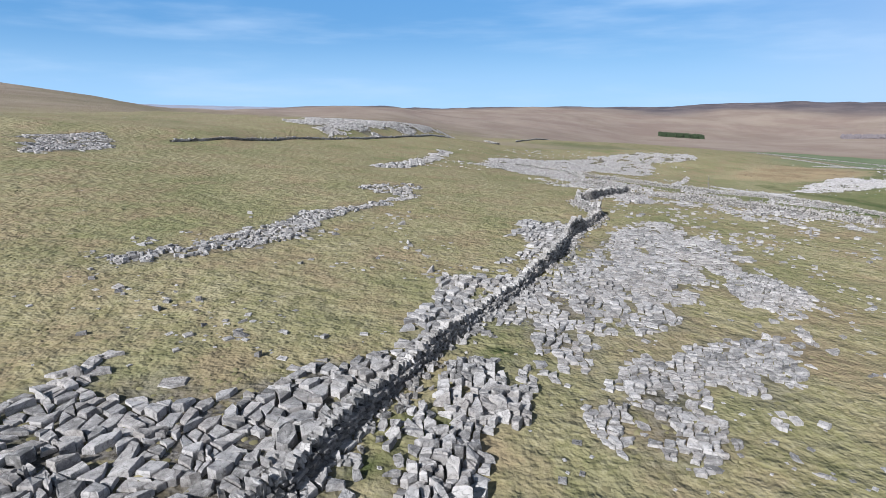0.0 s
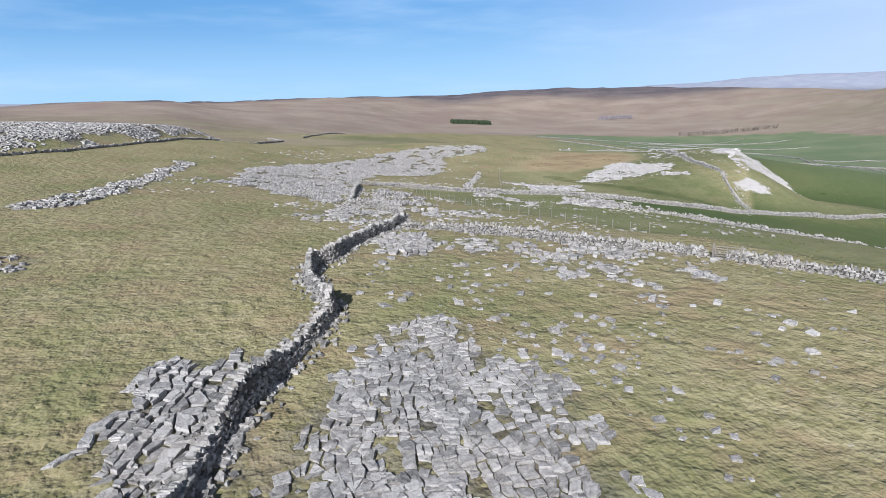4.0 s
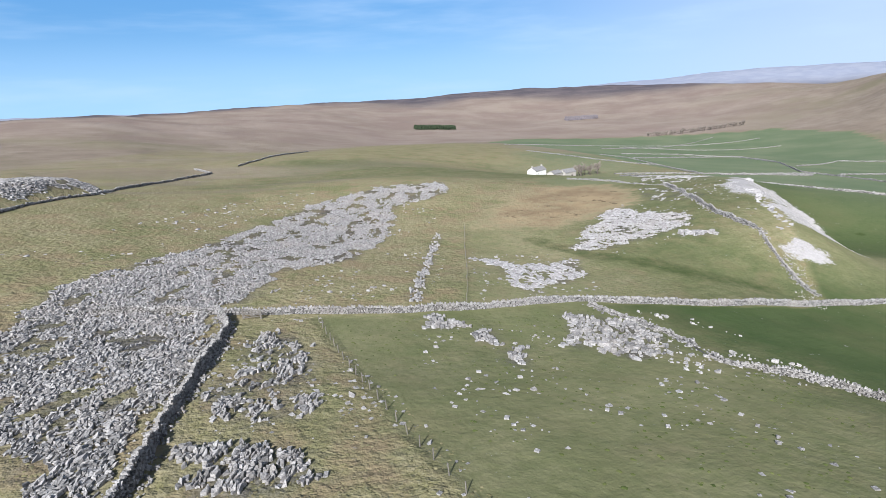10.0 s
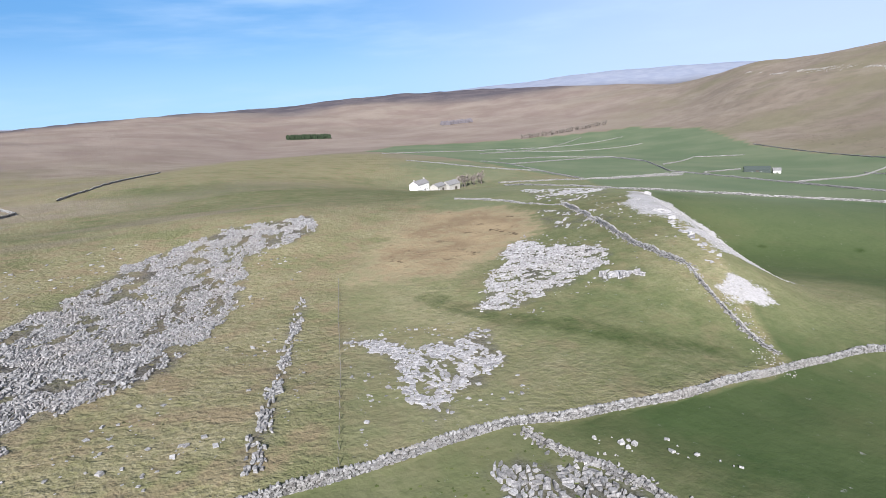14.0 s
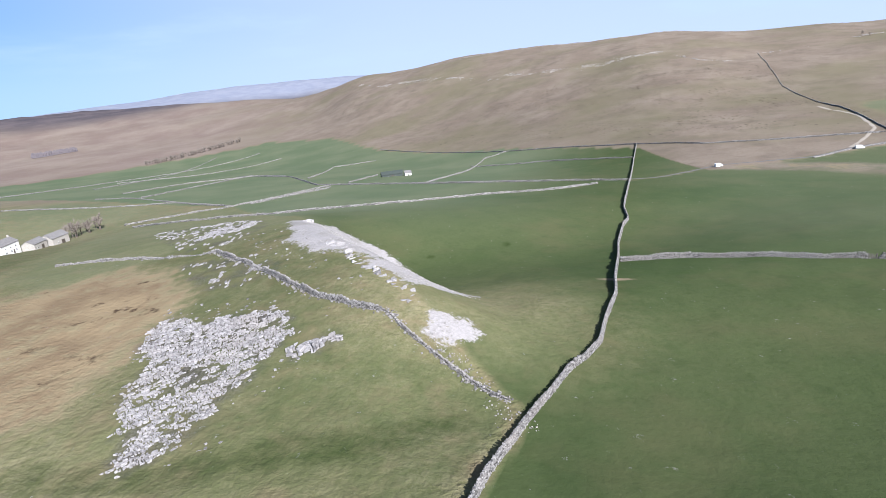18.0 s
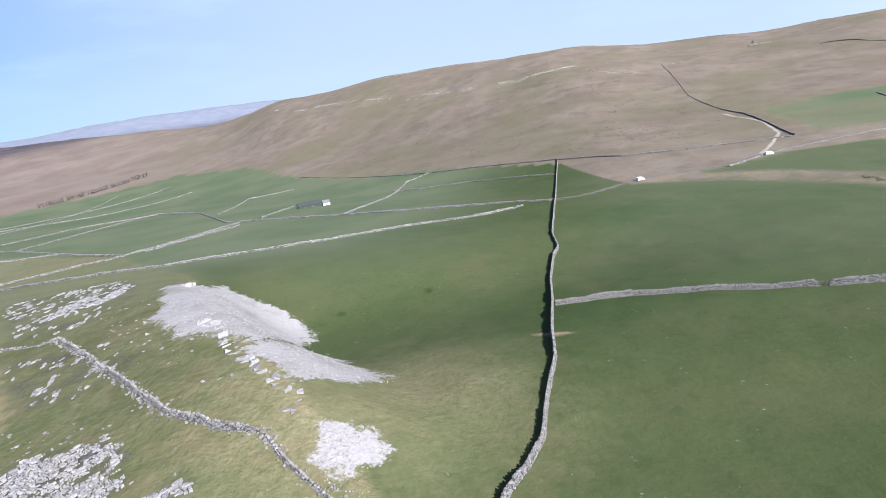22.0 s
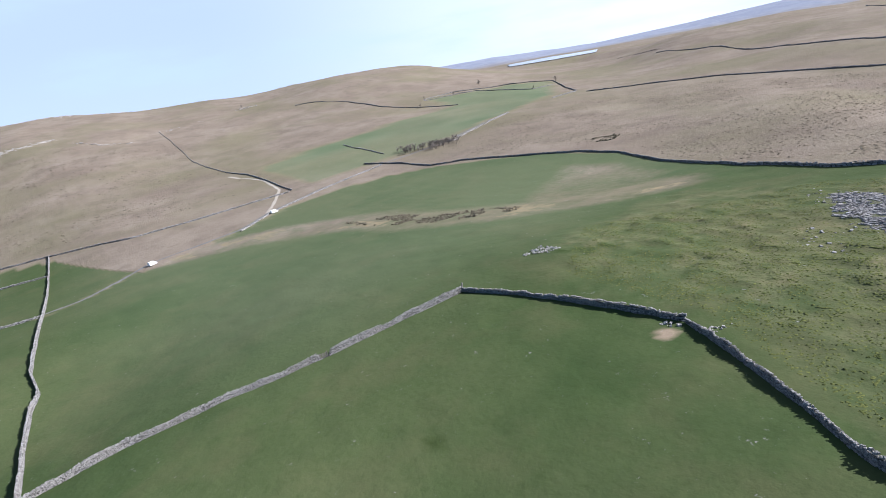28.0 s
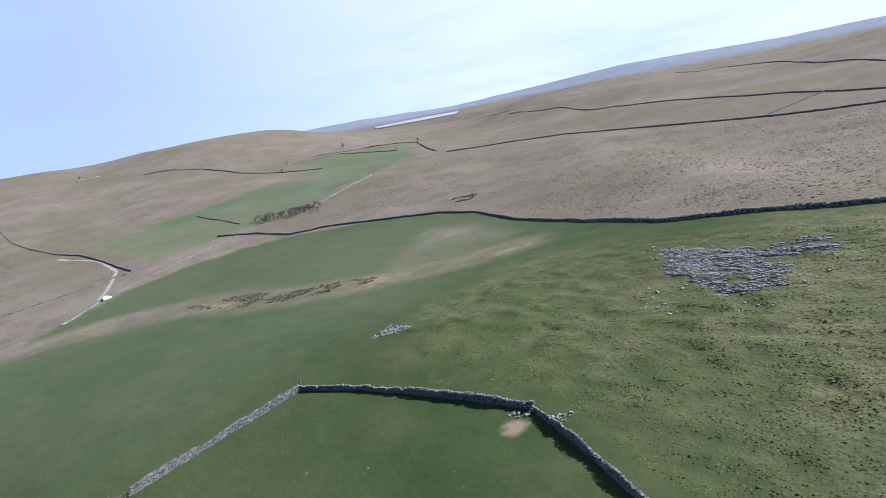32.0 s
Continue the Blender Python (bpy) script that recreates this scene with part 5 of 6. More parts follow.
farm_house("farmhouse", "whitewashed stone farmhouse with a slate roof in the dip", (277, 449), 22, 14, 8, 6.0, 0.6, WHITEWASH, SLATE,
           [(-4, 1.2, 1.0, 1.2, -1), (0, 1.2, 1.0, 1.2, -1), (4, 1.2, 1.0, 1.2, -1), (-4, 3.4, 1.0, 1.1, -1), (0, 3.4, 1.0, 1.1, -1), (4, 3.4, 1.0, 1.1, -1)], [(2, 1.0, 2.05, -1)], 2)
farm_house("lean_barn", "low grey stone farm barn with a dark doorway", (292, 447), 22, 11, 7, 4.2, 0.55, RUBBLE, SLATE, [(-3, 1.3, 0.8, 0.8, -1)], [(1.6, 2.2, 2.4, -1)])
farm_house("stone_barn", "grey rubble stone barn beside the farmhouse", (306, 450), 15, 13, 8, 5.0, 0.6, RUBBLE, SLATE, [(-2.6, 1.4, 0.7, 0.9, -1)], [(1.5, 2.6, 2.6, -1)])
farm_house("field_barn", "long dark-sheeted field barn standing in pasture", (560, 345), -58, 20, 7, 3.0, 0.7, SHEET, SHEET, [(-4, 1.0, 0.7, 0.7, -1), (3, 1.0, 0.7, 0.7, -1)], [(0, 2.0, 2.1, -1)])
farm_house("byre", "small pale byre built against the barn", (567, 332), -58, 6, 7, 3.2, 0.5, WHITEWASH, SLATE, [], [(0, 1.0, 1.9, -1)])


def van(at, turn):
    root = thing("van", "white panel van parked beside the valley road", "van", (at[0], at[1], gz(*at) + 0.05), "parked vans")
    root.rotation_euler = (0, 0, radians(turn))
    side = [(-2.5, 0.35), (2.35, 0.35), (2.5, 0.6), (2.45, 1.05), (1.75, 1.2), (1.05, 2.15), (0.8, 2.25), (-2.35, 2.25), (-2.5, 2.1)]
    n = len(side)
    v = [(x, -0.98, z) for x, z in side] + [(x, 0.98, z) for x, z in side]
    part("body", poly_mesh("body", v, [tuple(range(n))[::-1], tuple(range(n, 2 * n))] + [(k, (k + 1) % n, n + (k + 1) % n, n + k) for k in range(n)], PAINT), root)
    part("windscreen", poly_mesh("windscreen", [(1.77, -0.85, 1.24), (1.77, 0.85, 1.24), (1.12, 0.82, 2.1), (1.12, -0.82, 2.1), (1.72, -0.85, 1.2), (1.72, 0.85, 1.2), (1.07, 0.82, 2.06), (1.07, -0.82, 2.06)],
                                 [(0, 1, 2, 3), (7, 6, 5, 4), (0, 4, 5, 1), (1, 5, 6, 2), (2, 6, 7, 3), (3, 7, 4, 0)], GLASS), root)
    for s in (-1, 1):
        part("side_window", box("side_window", 0.35, 1.15, s * 0.96 - 0.03, s * 0.96 + 0.03, 1.3, 1.95, GLASS), root)
        part("headlight", box("headlight", 2.4, 2.5, s * 0.75 - 0.16, s * 0.75 + 0.16, 0.72, 0.95, LAMP, 0.03), root)
        for x in (-1.55, 1.6):
            bm = bmesh.new()
            bmesh.ops.create_cone(bm, cap_ends=True, segments=16, radius1=0.34, radius2=0.34, depth=0.22, matrix=Matrix.Translation((x, s * 0.9, 0.32)) @ Matrix.Rotation(radians(90), 4, "X"))
            me = bpy.data.meshes.new("wheel")
            bm.to_mesh(me)
            bm.free()
            me.materials.append(RUBBER)
            wheel = part("wheel", me, root)
            part("rim", box("rim", x - 0.15, x + 0.15, s * 1.0 - 0.03, s * 1.0 + 0.03, 0.17, 0.47, STEEL, 0.05), wheel)
    part("bumper", box("bumper", 2.4, 2.56, -0.95, 0.95, 0.36, 0.56, RUBBER, 0.04), root)
    return root


van((470, 79), -58)
van((507, -8), -80)


def tube(path, r0, r1, sides=5):
    path = np.array(path, float)
    n = len(path)
    d = np.gradient(path, axis=0)
    d /= np.linalg.norm(d, axis=1)[:, None] + 1e-9
    ref = np.array([0.31, 0.95, 0.1])
    a = np.cross(d, ref)
    a /= np.linalg.norm(a, axis=1)[:, None] + 1e-9
    b = np.cross(d, a)
    r = np.linspace(r0, r1, n)[:, None, None]
    k = np.arange(sides) * 2 * np.pi / sides
    ring = path[:, None] + r * (np.cos(k)[None, :, None] * a[:, None] + np.sin(k)[None, :, None] * b[:, None])
    i = np.arange(n - 1)[:, None] * sides
    j = np.arange(sides)[None]
    f = np.stack([i + j, i + (j + 1) % sides, i + sides + (j + 1) % sides, i + sides + j], -1).reshape(-1, 4)
    return ring.reshape(-1, 3), f


def joined(pieces):
    vs, fs, base = [], [], 0
    for v, f in pieces:
        vs.append(v), fs.append(f + base)
        base += len(v)
    return np.vstack(vs), np.vstack(fs)


def bare_tree_parts(h, seed):
    rng = np.random.default_rng(seed)
    z = np.linspace(0, 0.55, 5)
    lean = np.cumsum(rng.normal(0, 0.012, (5, 2)), 0)
    stem = np.column_stack([lean * h, z * h])
    trunk = [tube(stem, 0.035 * h, 0.018 * h, 7)]
    crown = []
    for k in range(11):
        start = stem[2 + k % 3] if k < 9 else stem[4]
        ang, up = k * 2.4 + rng.uniform(-0.4, 0.4), rng.uniform(0.35, 1.3)
        way = np.array([math.cos(ang) * math.cos(up), math.sin(ang) * math.cos(up), math.sin(up)])
        length = h * rng.uniform(0.28, 0.42)
        limb = np.array([start + way * length * t + np.array([0, 0, 0.1 * h * t * t]) for t in (0, 0.35, 0.7, 1)])
        trunk.append(tube(limb, 0.012 * h, 0.004 * h, 5))
        for _ in range(14):
            t = rng.uniform(0.3, 1.0)
            p = start + way * length * t + np.array([0, 0, 0.1 * h * t * t])
            w = way * 0.5 + rng.normal(0, 0.65, 3)
            w /= np.linalg.norm(w)
            e = h * rng.uniform(0.05, 0.15)
            q = p + w * e + rng.normal(0, 0.01 * h, 3)
            crown.append(tube([p, (p + q) / 2 + rng.normal(0, 0.008 * h, 3), q], 0.014 * h, 0.006 * h, 3))
    return mesh_from("trunk", *joined(trunk), BARK, True), mesh_from("crown", *joined(crown), TWIG)


TREES = [bare_tree_parts(7.0, s) for s in (1, 2, 3, 4)]


def bare_tree(at, size, kind, label):
    root = thing("bare_tree", label, "tree", (at[0], at[1], gz(*at) - 0.15), "leafless trees")
    root.rotation_euler, root.scale = (0, 0, kind * 1.7), (size / 7.0,) * 3
    part("trunk", TREES[kind % 4][0], root)
    part("crown", TREES[kind % 4][1], root, "fine bare twigs")


LEAFLESS = "leafless tree with dark trunk and twigs"
rng = np.random.default_rng(77)
for n in range(12):
    bare_tree((315 + 2.8 * n + rng.uniform(-2, 2), 456 + 0.4 * n + rng.uniform(-5, 5)), rng.uniform(8, 12), n, LEAFLESS + " by the farm")
for n in range(52):
    t = n / 51
    bare_tree((562 - 36 * t + rng.uniform(-9, 9), -152 - 42 * t + rng.uniform(-9, 9)), rng.uniform(4.5, 7.0), n, LEAFLESS + " beside the road")
for n, (x, y, s) in enumerate(((880, -524, 11), (756, -577, 11), (866, -398, 8), (845, -440, 7), (1214, -224, 9), (1206, -232, 7), (820, -357, 7), (735, -505, 6))):
    bare_tree((x, y), s, n, LEAFLESS + " along a field wall")
for n in range(110):
    t = n / 109
    bare_tree((964 + 250 * t + rng.uniform(-6, 6), 1062 - 48 * t + rng.uniform(-8, 8)), rng.uniform(8, 12), n, LEAFLESS + " in a shelter belt")


def conifer_wood(corners, count, seed, label, mat):
    rng = np.random.default_rng(seed)
    P = np.array(corners, float)
    s, t = rng.uniform(0, 1, count), rng.uniform(0, 1, count)
    p = P[0] + (P[1] - P[0]) * s[:, None] + (P[3] - P[0]) * t[:, None]
    pieces = []
    for x, y in p:
        z, h = gz(x, y), rng.uniform(9, 13)
        for k in range(3):
            sides = 7
            a = np.arange(sides) * 2 * np.pi / sides + rng.uniform(0, 1)
            r = (2.9 - 0.75 * k) * rng.uniform(0.75, 1.2, sides)
            ring = np.column_stack([x + r * np.cos(a), y + r * np.sin(a), np.full(sides, z + h * (0.08 + 0.28 * k)) + rng.uniform(-0.4, 0.4, sides)])
            v = np.vstack([ring, [[x, y, z + h * min(1.0, 0.5 + 0.26 * k)]]])
            j = np.arange(sides)
            pieces.append((v, np.column_stack([j, (j + 1) % sides, np.full(sides, sides)])))
    tagged(new("conifer_wood", mesh_from("conifer_wood", *joined(pieces), mat)), label, "wood", kind="stuff")


conifer_wood([(603, 1575), (712, 1540), (722, 1580), (613, 1615)], 420, 1, "dark rectangular conifer plantation on the moor edge", NEEDLE)
conifer_wood([(1130, 1600), (1222, 1555), (1235, 1590), (1145, 1635)], 300, 2, "distant conifer plantation on the moor edge, haze in its mauve colour", HAZY_NEEDLE)


def ribbon(name, pts, width, mat, label, lift=0.06):
    line = Line(pts, 0.3, 3)
    s = np.arange(0, line.length, 3.0)
    x, y, u, v = line.at(s)
    cols = []
    for k in (-1, -0.5, 0, 0.5, 1):
        px, py = x + v[:, 0] * k * width / 2, y + v[:, 1] * k * width / 2
        cols.append(np.stack([px, py, ground(px, py) + lift + (0.05 if abs(k) < 0.9 else -0.1)], -1))
    p = np.stack(cols, 1)
    i = np.arange(len(s) - 1)[:, None] * 5
    j = np.arange(4)[None]
    f = np.stack([i + j, i + j + 1, i + j + 6, i + j + 5], -1).reshape(-1, 4)
    tagged(new(name, mesh_from(name, p.reshape(-1, 3), f, mat, True)), label, "road", kind="structure")


ribbon("road", [(700, 632), (640, 512), (505, 394), (476, 280), (457, 208), (430, 134), (436, 116), (480, 78), (488, 24), (514, -7), (532, -53), (548, -128), (546, -197), (580, -302)], 3.4, TARMAC, "narrow grey tarmac lane between walls")
ribbon("track", [(514, -5), (540, -20), (580, -40), (640, -48), (716, -38)], 3.0, TRACKMAT, "stony farm track climbing to the fell")

# the tarn
hw = [(math.radians(a), r) for a, r in ((-132, 2350), (-136, 2200), (-140, 2180), (-140.5, 2700), (-136, 3000), (-132, 2900))]
shore = [(80 - math.sin(a) * r, 80 + math.cos(a) * r) for a, r in hw]
WATER = Nodes("tarn_water", 0.12, 0.5)
water = WATER.done((0.10, 0.13, 0.16), WATER.noise(0.08, 3), 0.1, 0.2)
tagged(new("water", poly_mesh("water", [(x, y, -13.2) for x, y in shore], [tuple(range(len(shore)))], water)), "pale tarn lying in the far moor", "lake", kind="structure")


def wire_fence(pts, spacing, label, seed):
    rng = np.random.default_rng(seed)
    line = Line(pts)
    s = np.arange(0.3, line.length, spacing)
    x, y, u, v = line.at(s)
    z = ground(x, y)
    root = thing("wire_fence", label, "fence", (x[0], y[0], z[0]), "wire fences")
    off = np.array([x[0], y[0], z[0]])
    me = box("post", -0.045, 0.045, -0.045, 0.045, -0.3, 1.15, POSTWOOD, 0.015)
    for a, b, c in zip(x, y, z):
        ob = part("post", me, root)
        ob.matrix_local = Matrix.Translation(np.array([a, b, c]) - off) @ pose(0, 0, 0, rng.normal(0, 3), rng.normal(0, 3), rng.uniform(0, 90))
    for h in (0.35, 0.65, 1.0):
        part("wire", mesh_from("wire", *tube(np.stack([x, y, z + h], -1) - off, 0.006, 0.006, 3), WIRE), root, "thin strained wire")


wire_fence([(51.5, 158), (51.4, 142), (52.2, 122), (53.4, 107), (54.6, 99), (56, 94), (60, 82)], 2.6, "leaning timber post and wire fence between moor and pasture", 5)
wire_fence([(33, 87.5), (41.2, 82.3), (43.8, 78), (47.2, 75.2), (51.5, 72), (55.5, 68.8), (59, 65)], 2.4, "leaning timber post and wire fence beside the wall", 7)
wire_fence([(108, 226), (97, 203), (86.5, 180), (75.6, 157.5)], 3.2, "sparse post and wire fence up the slope", 6)


def field_gate(at, turn, wide, label):
    root = thing("field_gate", label, "gate", (at[0], at[1], gz(*at)), "gates")
    root.rotation_euler = (0, 0, radians(turn))
    for x in (-wide / 2 - 0.12, wide / 2 + 0.12):
        part("gate_post", box("gate_post", x - 0.1, x + 0.1, -0.1, 0.1, -0.3, 1.45, POSTWOOD, 0.02), root)
    for z in (0.25, 0.48, 0.71, 0.94, 1.17):
        part("rail", box("rail", -wide / 2, wide / 2, -0.03, 0.03, z - 0.045, z + 0.045, POSTWOOD, 0.01), root)
    for x in (-wide / 2 + 0.08, wide / 2 - 0.08, 0):
        part("stile", box("stile", x - 0.05, x + 0.05, -0.065, -0.032, 0.18, 1.24, POSTWOOD, 0.01), root)


field_gate((57.2, 69.4), -48, 2.2, "grey timber field gate in the wall gap")
field_gate((42.5, 161.2), -8, 2.2, "old grey gate in the moor wall")
field_gate((238.9, 74.6), 84, 1.6, "narrow timber gate in the pasture wall")

# crags along the lip of the scar, and rocks in the scree
CRAG = "pale weathered limestone crag on the lip of the scar"
rng = np.random.default_rng(91)
CRAGS = [boulder_mesh(s, CLEAN_ONE) for s in range(40, 48)]
LIP = Line([(237, 235), (226, 226), (214, 216), (205, 210), (196, 200), (185, 188.5), (179, 180), (174.8, 173.4), (168, 170)])
for n in range(72):
    at = (0.06, 0.56, 0.68, 0.80, 0.93)[n % 5] + rng.normal(0, 0.035)
    x, y, u, v = LIP.at(np.array([max(0.0, min(1.0, at)) * LIP.length]))
    w = rng.normal(0, 0.7)
    x, y = float(x[0] + v[0, 0] * w), float(y[0] + v[0, 1] * w)
    s = rng.uniform(0.5, 1.5)
    ob = new("crag", CRAGS[n % 8])
    ob.matrix_basis = pose(x, y, gz(x, y) - 0.15, rng.normal(0, 10), rng.normal(0, 10), -45 + rng.normal(0, 20)) @ Matrix.Diagonal((s * 0.9, s * 0.5, s * rng.uniform(0.35, 0.8), 1))
    tagged(ob, CRAG, "rock", "crags of the scar")


def strewn(poly, density, small, large, seed, mat, name, label, patch=6.0, fill=0.6, flat=0.4):
    """Stones of a scree or stream bank, joined."""
    rng = np.random.default_rng(seed)
    P = np.array(poly, float)
    lo, hi = P.min(0), P.max(0)
    n = int(np.prod(hi - lo) * density)
    x, y = rng.uniform(lo[0], hi[0], n), rng.uniform(lo[1], hi[1], n)
    ok = (inside(x, y, poly, 3.0) > rng.uniform(0.2, 0.9, n)) & (0.5 + 0.5 * vnoise(x, y, patch, seed) > 1 - fill)
    x, y = x[ok], y[ok]
    m = len(x)
    a = rng.uniform(0, 2 * np.pi, m)
    size = small + (large - small) * rng.uniform(0, 1, m) ** 3
    u = np.stack([np.cos(a), np.sin(a), rng.normal(0, 0.2, m)], -1)
    v = np.stack([-np.sin(a), np.cos(a), rng.normal(0, 0.2, m)], -1)
    half = np.stack([size * 0.5, size * rng.uniform(0.3, 0.5, m), size * flat * rng.uniform(0.6, 1.2, m)], -1)
    vs, fs = blocks(np.stack([x, y, ground(x, y) + size * 0.1], -1), u, v, np.tile(UP, (m, 1)), half, 0.28, rng)
    tagged(new(name, mesh_from(name, vs, fs, mat)), label, "stones", kind="stuff")


PALESTONE = stone_material("scree_stone", (0.22, 0.21, 0.205), (0.38, 0.362, 0.355), (0.33, 0.30, 0.275))
for n, fan in enumerate(SCREE_FANS):
    strewn(fan, 3.0 if n else 2.0, 0.05, 0.3, 400 + n, PALESTONE, "scree", "fan of pale broken limestone scree below the scar", 9, 0.8)
strewn([(85, 128), (98, 150), (112, 140), (112, 118), (104, 116)], 0.9, 0.15, 0.8, 410, PALESTONE, "fallen_stones", "pale stones fallen from the tumbled wall", 4, 0.4)
strewn([(152, 150), (146, 143), (143, 146), (149, 153)], 2, 0.12, 0.35, 411, PALESTONE, "fallen_stones", "pale stones fallen at the wall end", 4, 0.7)
strewn([(160, 165), (152, 153), (155, 152), (165, 166)], 3.0, 0.12, 0.35, 412, PALESTONE, "fallen_stones", "pale stones along the broken wall", 4, 0.8)
strewn([(170, 24), (180, 30), (181, 29), (172, 30)], 7, 0.2, 0.7, 413, PALESTONE, "fallen_stones", "stones spilled at the wall corner", 4, 0.6)
strewn([(228, 4), (237, 4), (237, 12), (228, 12)], 2.5, 0.2, 0.7, 414, PALESTONE, "fallen_stones", "heap of pale stones in the pasture", 4, 0.6)
DARKBANK = stone_material("bank_stone", (0.06, 0.054, 0.038), (0.17, 0.145, 0.105), (0.13, 0.11, 0.075))
strewn([(395, -8), (385, -26), (340, -32), (300, -50), (296, -38), (338, -12)], 1.8, 0.25, 1.0, 420, DARKBANK, "bank_rubble", "dark eroded earth and stones of a stream bank", 7, 0.5, 0.5)
strewn([(380, -190), (362, -192), (364, -210), (384, -206)], 0.8, 0.5, 1.8, 421, DARKBANK, "bank_rubble", "dark eroded peat hag on the moor", 6, 0.5, 0.4)
FELLSTONE = stone_material("fell_stone", (0.25, 0.23, 0.215), (0.39, 0.36, 0.335), (0.31, 0.275, 0.245), 3.0)

CAPSTONE = stone_material("moor_grit", (0.10, 0.085, 0.08), (0.22, 0.195, 0.185), (0.17, 0.14, 0.12), 3.0)


def fell_scar(pts, width, count, seed, mat=None, label="broken band of pale limestone along the fellside"):
    rng = np.random.default_rng(seed)
    line = Line(pts, 6.0, seed)
    s = rng.uniform(0, line.length, count)
    x, y, u, v = line.at(s)
    w = rng.normal(0, width, count) * (0.5 + 0.5 * vnoise(s, s * 0, 60, seed))
    x, y = x + v[:, 0] * w, y + v[:, 1] * w
    there = vnoise(s, s * 0, 45, seed + 3) + 0.5 * vnoise(s, s * 0, 14, seed + 4) > -0.15
    x, y, u, v = x[there], y[there], u[there], v[there]
    count = len(x)
    size = rng.uniform(0.4, 1.8, count)
    half = np.stack([size * 0.9, size * 0.4, size * 0.22], -1)
    vs, fs = blocks(np.stack([x, y, ground(x, y) + 0.15], -1), u, v, np.tile(UP, (count, 1)), half, 0.3, rng)
    tagged(new("fell_scar", mesh_from("fell_scar", vs, fs, mat or FELLSTONE)), label, "rock", kind="stuff")


fell_scar([(1635, 927), (1500, 761), (1422, 605), (1331, 440), (1260, 315), (1226, 254), (1203, 125), (1225, 42)], 13, 2200, 1)
fell_scar([(1440, 700), (1391, 543), (1286, 414), (1248, 311)], 5, 300, 2)
fell_scar([(1149, -62), (1190, -160), (1225, -256)], 8, 260, 3)
fell_scar([(-310, 1470), (-240, 1478), (-160, 1540)], 22, 420, 5, CAPSTONE, "dark gritstone boulders capping the far hill")
fell_scar([(1000, -1030), (945, -1033), (880, -985), (800, -930)], 14, 420, 6, CAPSTONE, "dark gritstone and heather knoll beyond the moor")
fell_scar([(-157, 1542), (-44, 1995), (400, 2575), (1005, 2942), (1404, 2432)], 26, 1500, 7, CAPSTONE, "dark peat edge along the skyline")
fell_scar([(1687, 602), (1606, 404), (1579, 132), (1564, -76), (1500, -343), (1454, -515), (1420, -623), (1398, -809)], 14, 1300, 8, None, "weathered rocks along the fell top")
fell_scar([(1160, 52), (1100, 30), (1080, -20)], 6, 120, 4)

# ---- rough grass ----
GRASS = Nodes("tussock_grass", 0.95, 0.05)
_r = GRASS.island()
_c = GRASS.mix(_r, (0.105, 0.094, 0.05), (0.20, 0.176, 0.105))
TUSSOCK = GRASS.done(GRASS.mix(GRASS.ramp(GRASS.noise(0.11, 3), 0.45, 0.62, 0, 0.6), _c, (0.112, 0.108, 0.052)))
MEADOWGRASS = Nodes("pasture_grass", 0.95, 0.05)
PASTURE = MEADOWGRASS.done(MEADOWGRASS.mix(MEADOWGRASS.island(), (0.048, 0.064, 0.019), (0.090, 0.100, 0.036)))

KNOLL = Nodes("knoll_grass", 0.95, 0.05)
KNOLLGRASS = KNOLL.done(KNOLL.mix(KNOLL.island(), (0.058, 0.070, 0.022), (0.096, 0.104, 0.034)))
HEATHER = Nodes("heather", 0.95, 0.05)
HEATHERMAT = HEATHER.done(HEATHER.mix(HEATHER.island(), (0.095, 0.078, 0.055), (0.19, 0.155, 0.12)))


def tussocks(poly, density, small, large, seed, mat, label, patch=5.0, fill=0.75, avoid=True):
    """Tufts of grass, each a small ragged cone of blades."""
    rng = np.random.default_rng(seed)
    P = np.array(poly, float)
    lo, hi = P.min(0), P.max(0)
    n = int(np.prod(hi - lo) * density)
    x, y = rng.uniform(lo[0], hi[0], n), rng.uniform(lo[1], hi[1], n)
    ok = (inside(x, y, poly, 1.0) > 0.5) & (0.5 + 0.5 * vnoise(x, y, patch, seed) + rng.uniform(-0.2, 0.2, n) > 1 - fill)
    x, y = x[ok], y[ok]
    m, k = len(x), 6
    size = rng.uniform(small, large, m)
    a = rng.uniform(0, 1, (m, 1)) + np.arange(k)[None] * 2 * np.pi / k
    r = size[:, None] * rng.uniform(0.55, 1.15, (m, k))
    z = ground(x, y)
    ring = np.stack([x[:, None] + r * np.cos(a), y[:, None] + r * np.sin(a), np.repeat(z[:, None], k, 1) - 0.05 + size[:, None] * rng.uniform(0, 0.25, (m, k))], -1)
    tip = np.stack([x + rng.normal(0, 0.3, m) * size, y + rng.normal(0, 0.3, m) * size, z + size * rng.uniform(0.25, 0.5, m)], -1)[:, None]
    v = np.concatenate([ring, tip], 1)
    j = np.arange(k)
    f = (np.arange(m) * (k + 1))[:, None, None] + np.stack([j, (j + 1) % k, np.full(k, k)], -1)[None]
    tagged(new("grass_tussocks", mesh_from("grass_tussocks", v.reshape(-1, 3), f.reshape(-1, 3), mat, True)), label, "grass", kind="stuff")


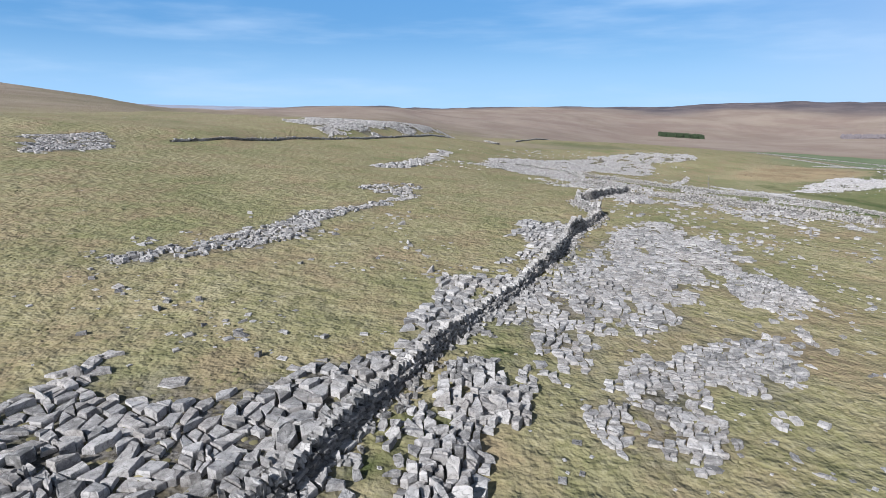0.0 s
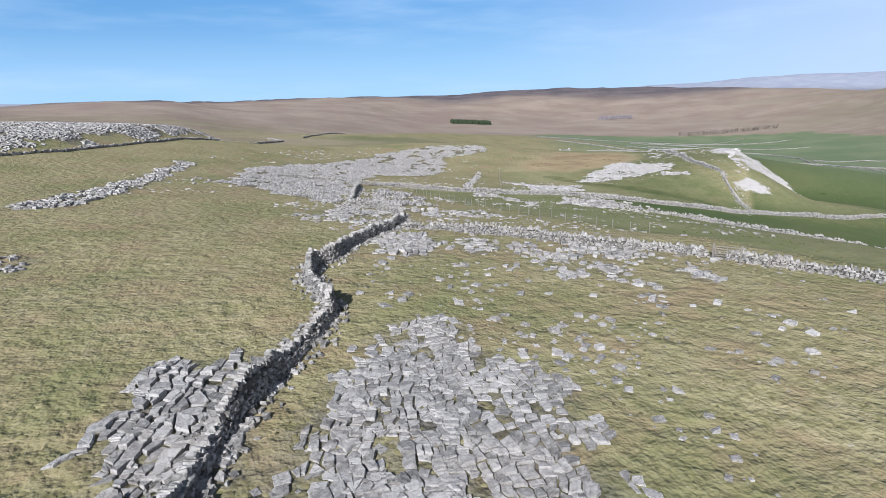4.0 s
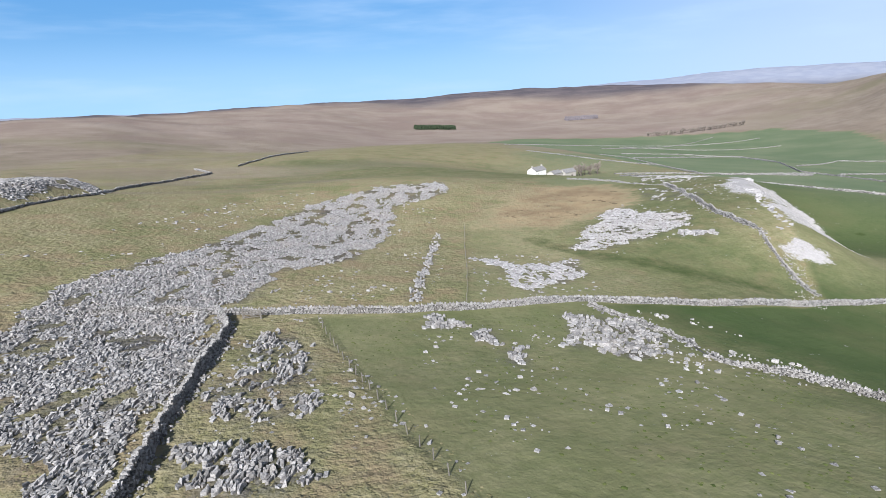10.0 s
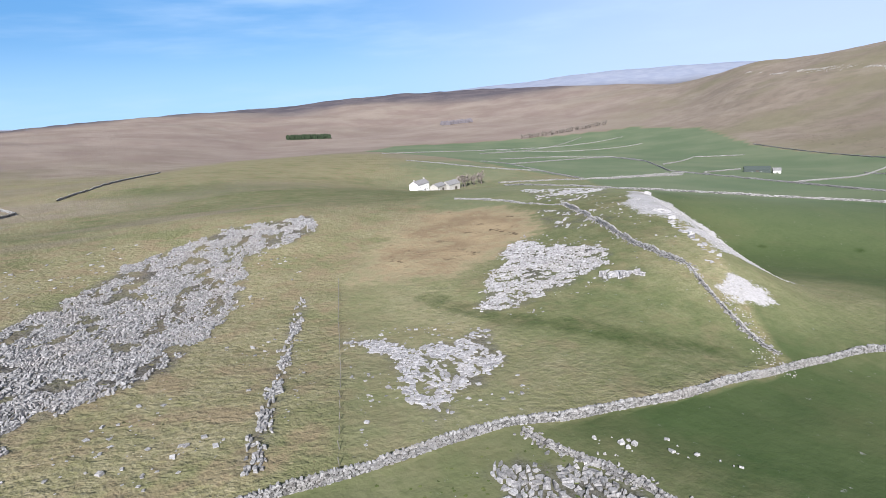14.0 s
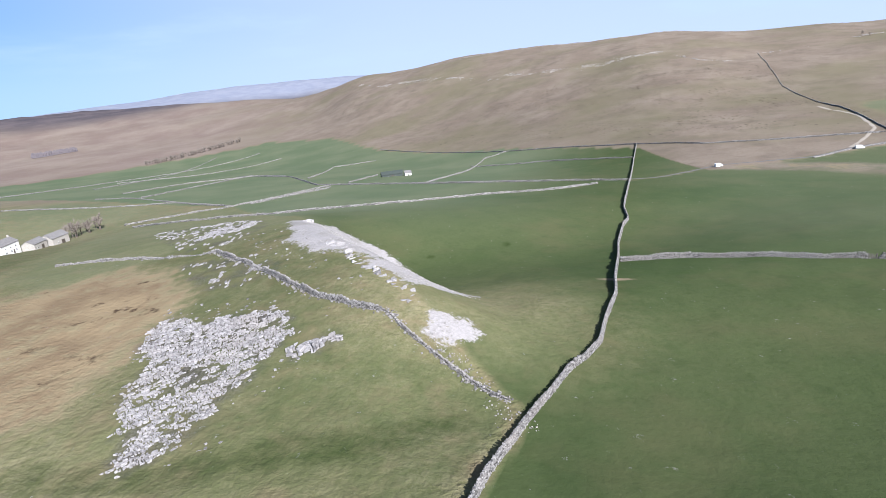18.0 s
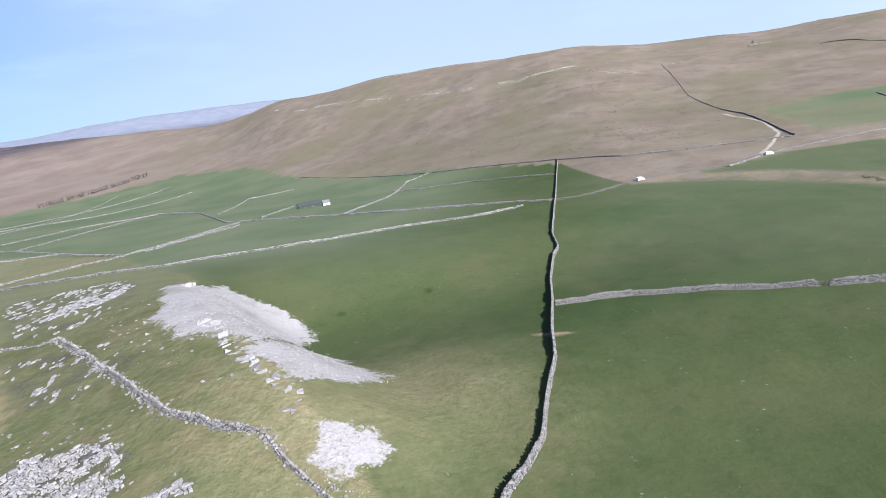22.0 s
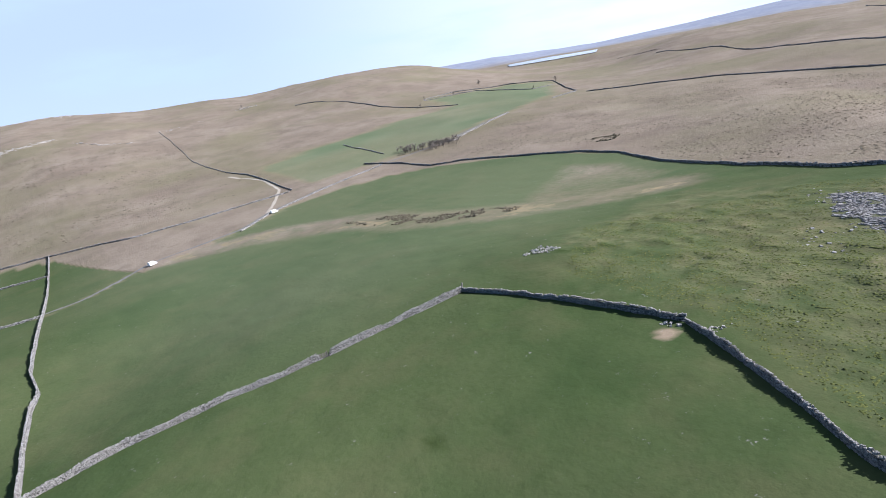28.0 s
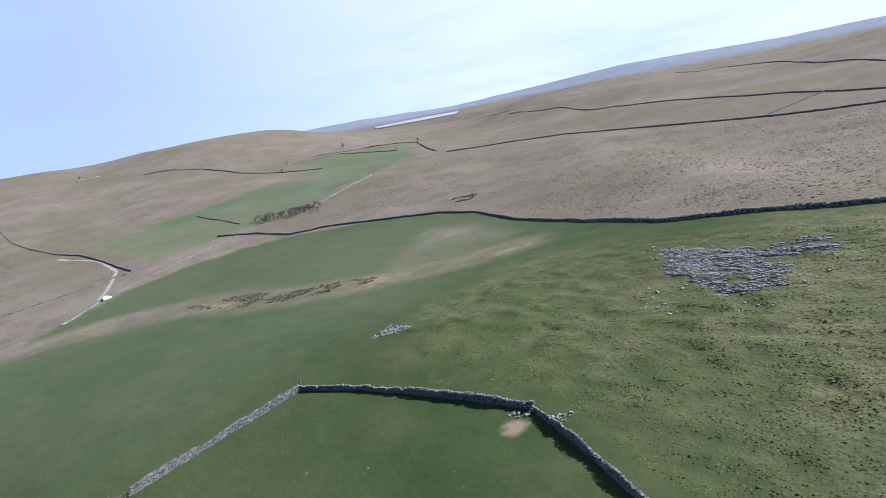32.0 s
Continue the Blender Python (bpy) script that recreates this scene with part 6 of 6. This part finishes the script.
tussocks([(-45, 5), (-45, 75), (20, 75), (24, 130), (52, 158), (56, 96), (75, 60), (60, 5)], 2.4, 0.08, 0.24, 501, TUSSOCK, "tan tussocks of rough moor grass")
tussocks([(-45, 75), (-30, 130), (24, 130), (20, 75)], 2.2, 0.08, 0.24, 502, TUSSOCK, "tan tussocks of rough moor grass")
tussocks([(56, 100), (52, 158), (96, 152), (100, 118), (84, 70), (75, 62)], 0.5, 0.12, 0.3, 503, PASTURE, "green tussocks in grazed pasture", 8, 0.5)
tussocks([(40, 164), (100, 260), (108, 226), (75, 158)], 0.5, 0.14, 0.32, 504, TUSSOCK, "tan tussocks of rough moor grass", 8, 0.6)
tussocks([(100, -60), (190, -70), (240, -20), (215, 18), (176, 22), (130, 50), (100, 50)], 2.6, 0.14, 0.34, 505, KNOLLGRASS, "yellow-green tussocks on uneven pasture", 9, 0.78)
tussocks([(112, -20), (150, -22), (190, -18), (222, 0), (212, 16), (178, 20), (140, 44), (112, 30)], 0.8, 0.16, 0.38, 509, KNOLLGRASS, "grassy hummocks on the knolls", 8, 0.55)
tussocks([(60, -90), (160, -92), (250, -128), (335, -172), (396, -170), (500, -135), (540, -200), (575, -320), (440, -440), (250, -390), (60, -350)], 0.12, 0.4, 1.0, 506, HEATHERMAT, "brown heather and bent grass on the moor", 26, 0.55)
tussocks([(600, -60), (1000, -60), (1150, 100), (1100, 400), (900, 480), (760, 280), (640, 120)], 0.04, 0.6, 1.5, 507, HEATHERMAT, "brown heather and bent grass on the fell", 40, 0.5)
tussocks([(-45, 130), (-60, 330), (40, 330), (45, 250), (10, 190), (6, 150)], 0.5, 0.14, 0.4, 508, TUSSOCK, "tan tussocks of rough moor grass", 12, 0.6)

# a lone stone gatepost at the wall corner
ob = new("stone_post", box("stone_post", -0.16, 0.16, -0.13, 0.13, -0.4, 1.9, WALLSTONE_ONE, 0.04))
ob.matrix_basis = pose(235.4, 35.2, gz(235.4, 35.2), 3, -6, 20)
tagged(ob, "tall rough stone post beside the wall corner", "post")
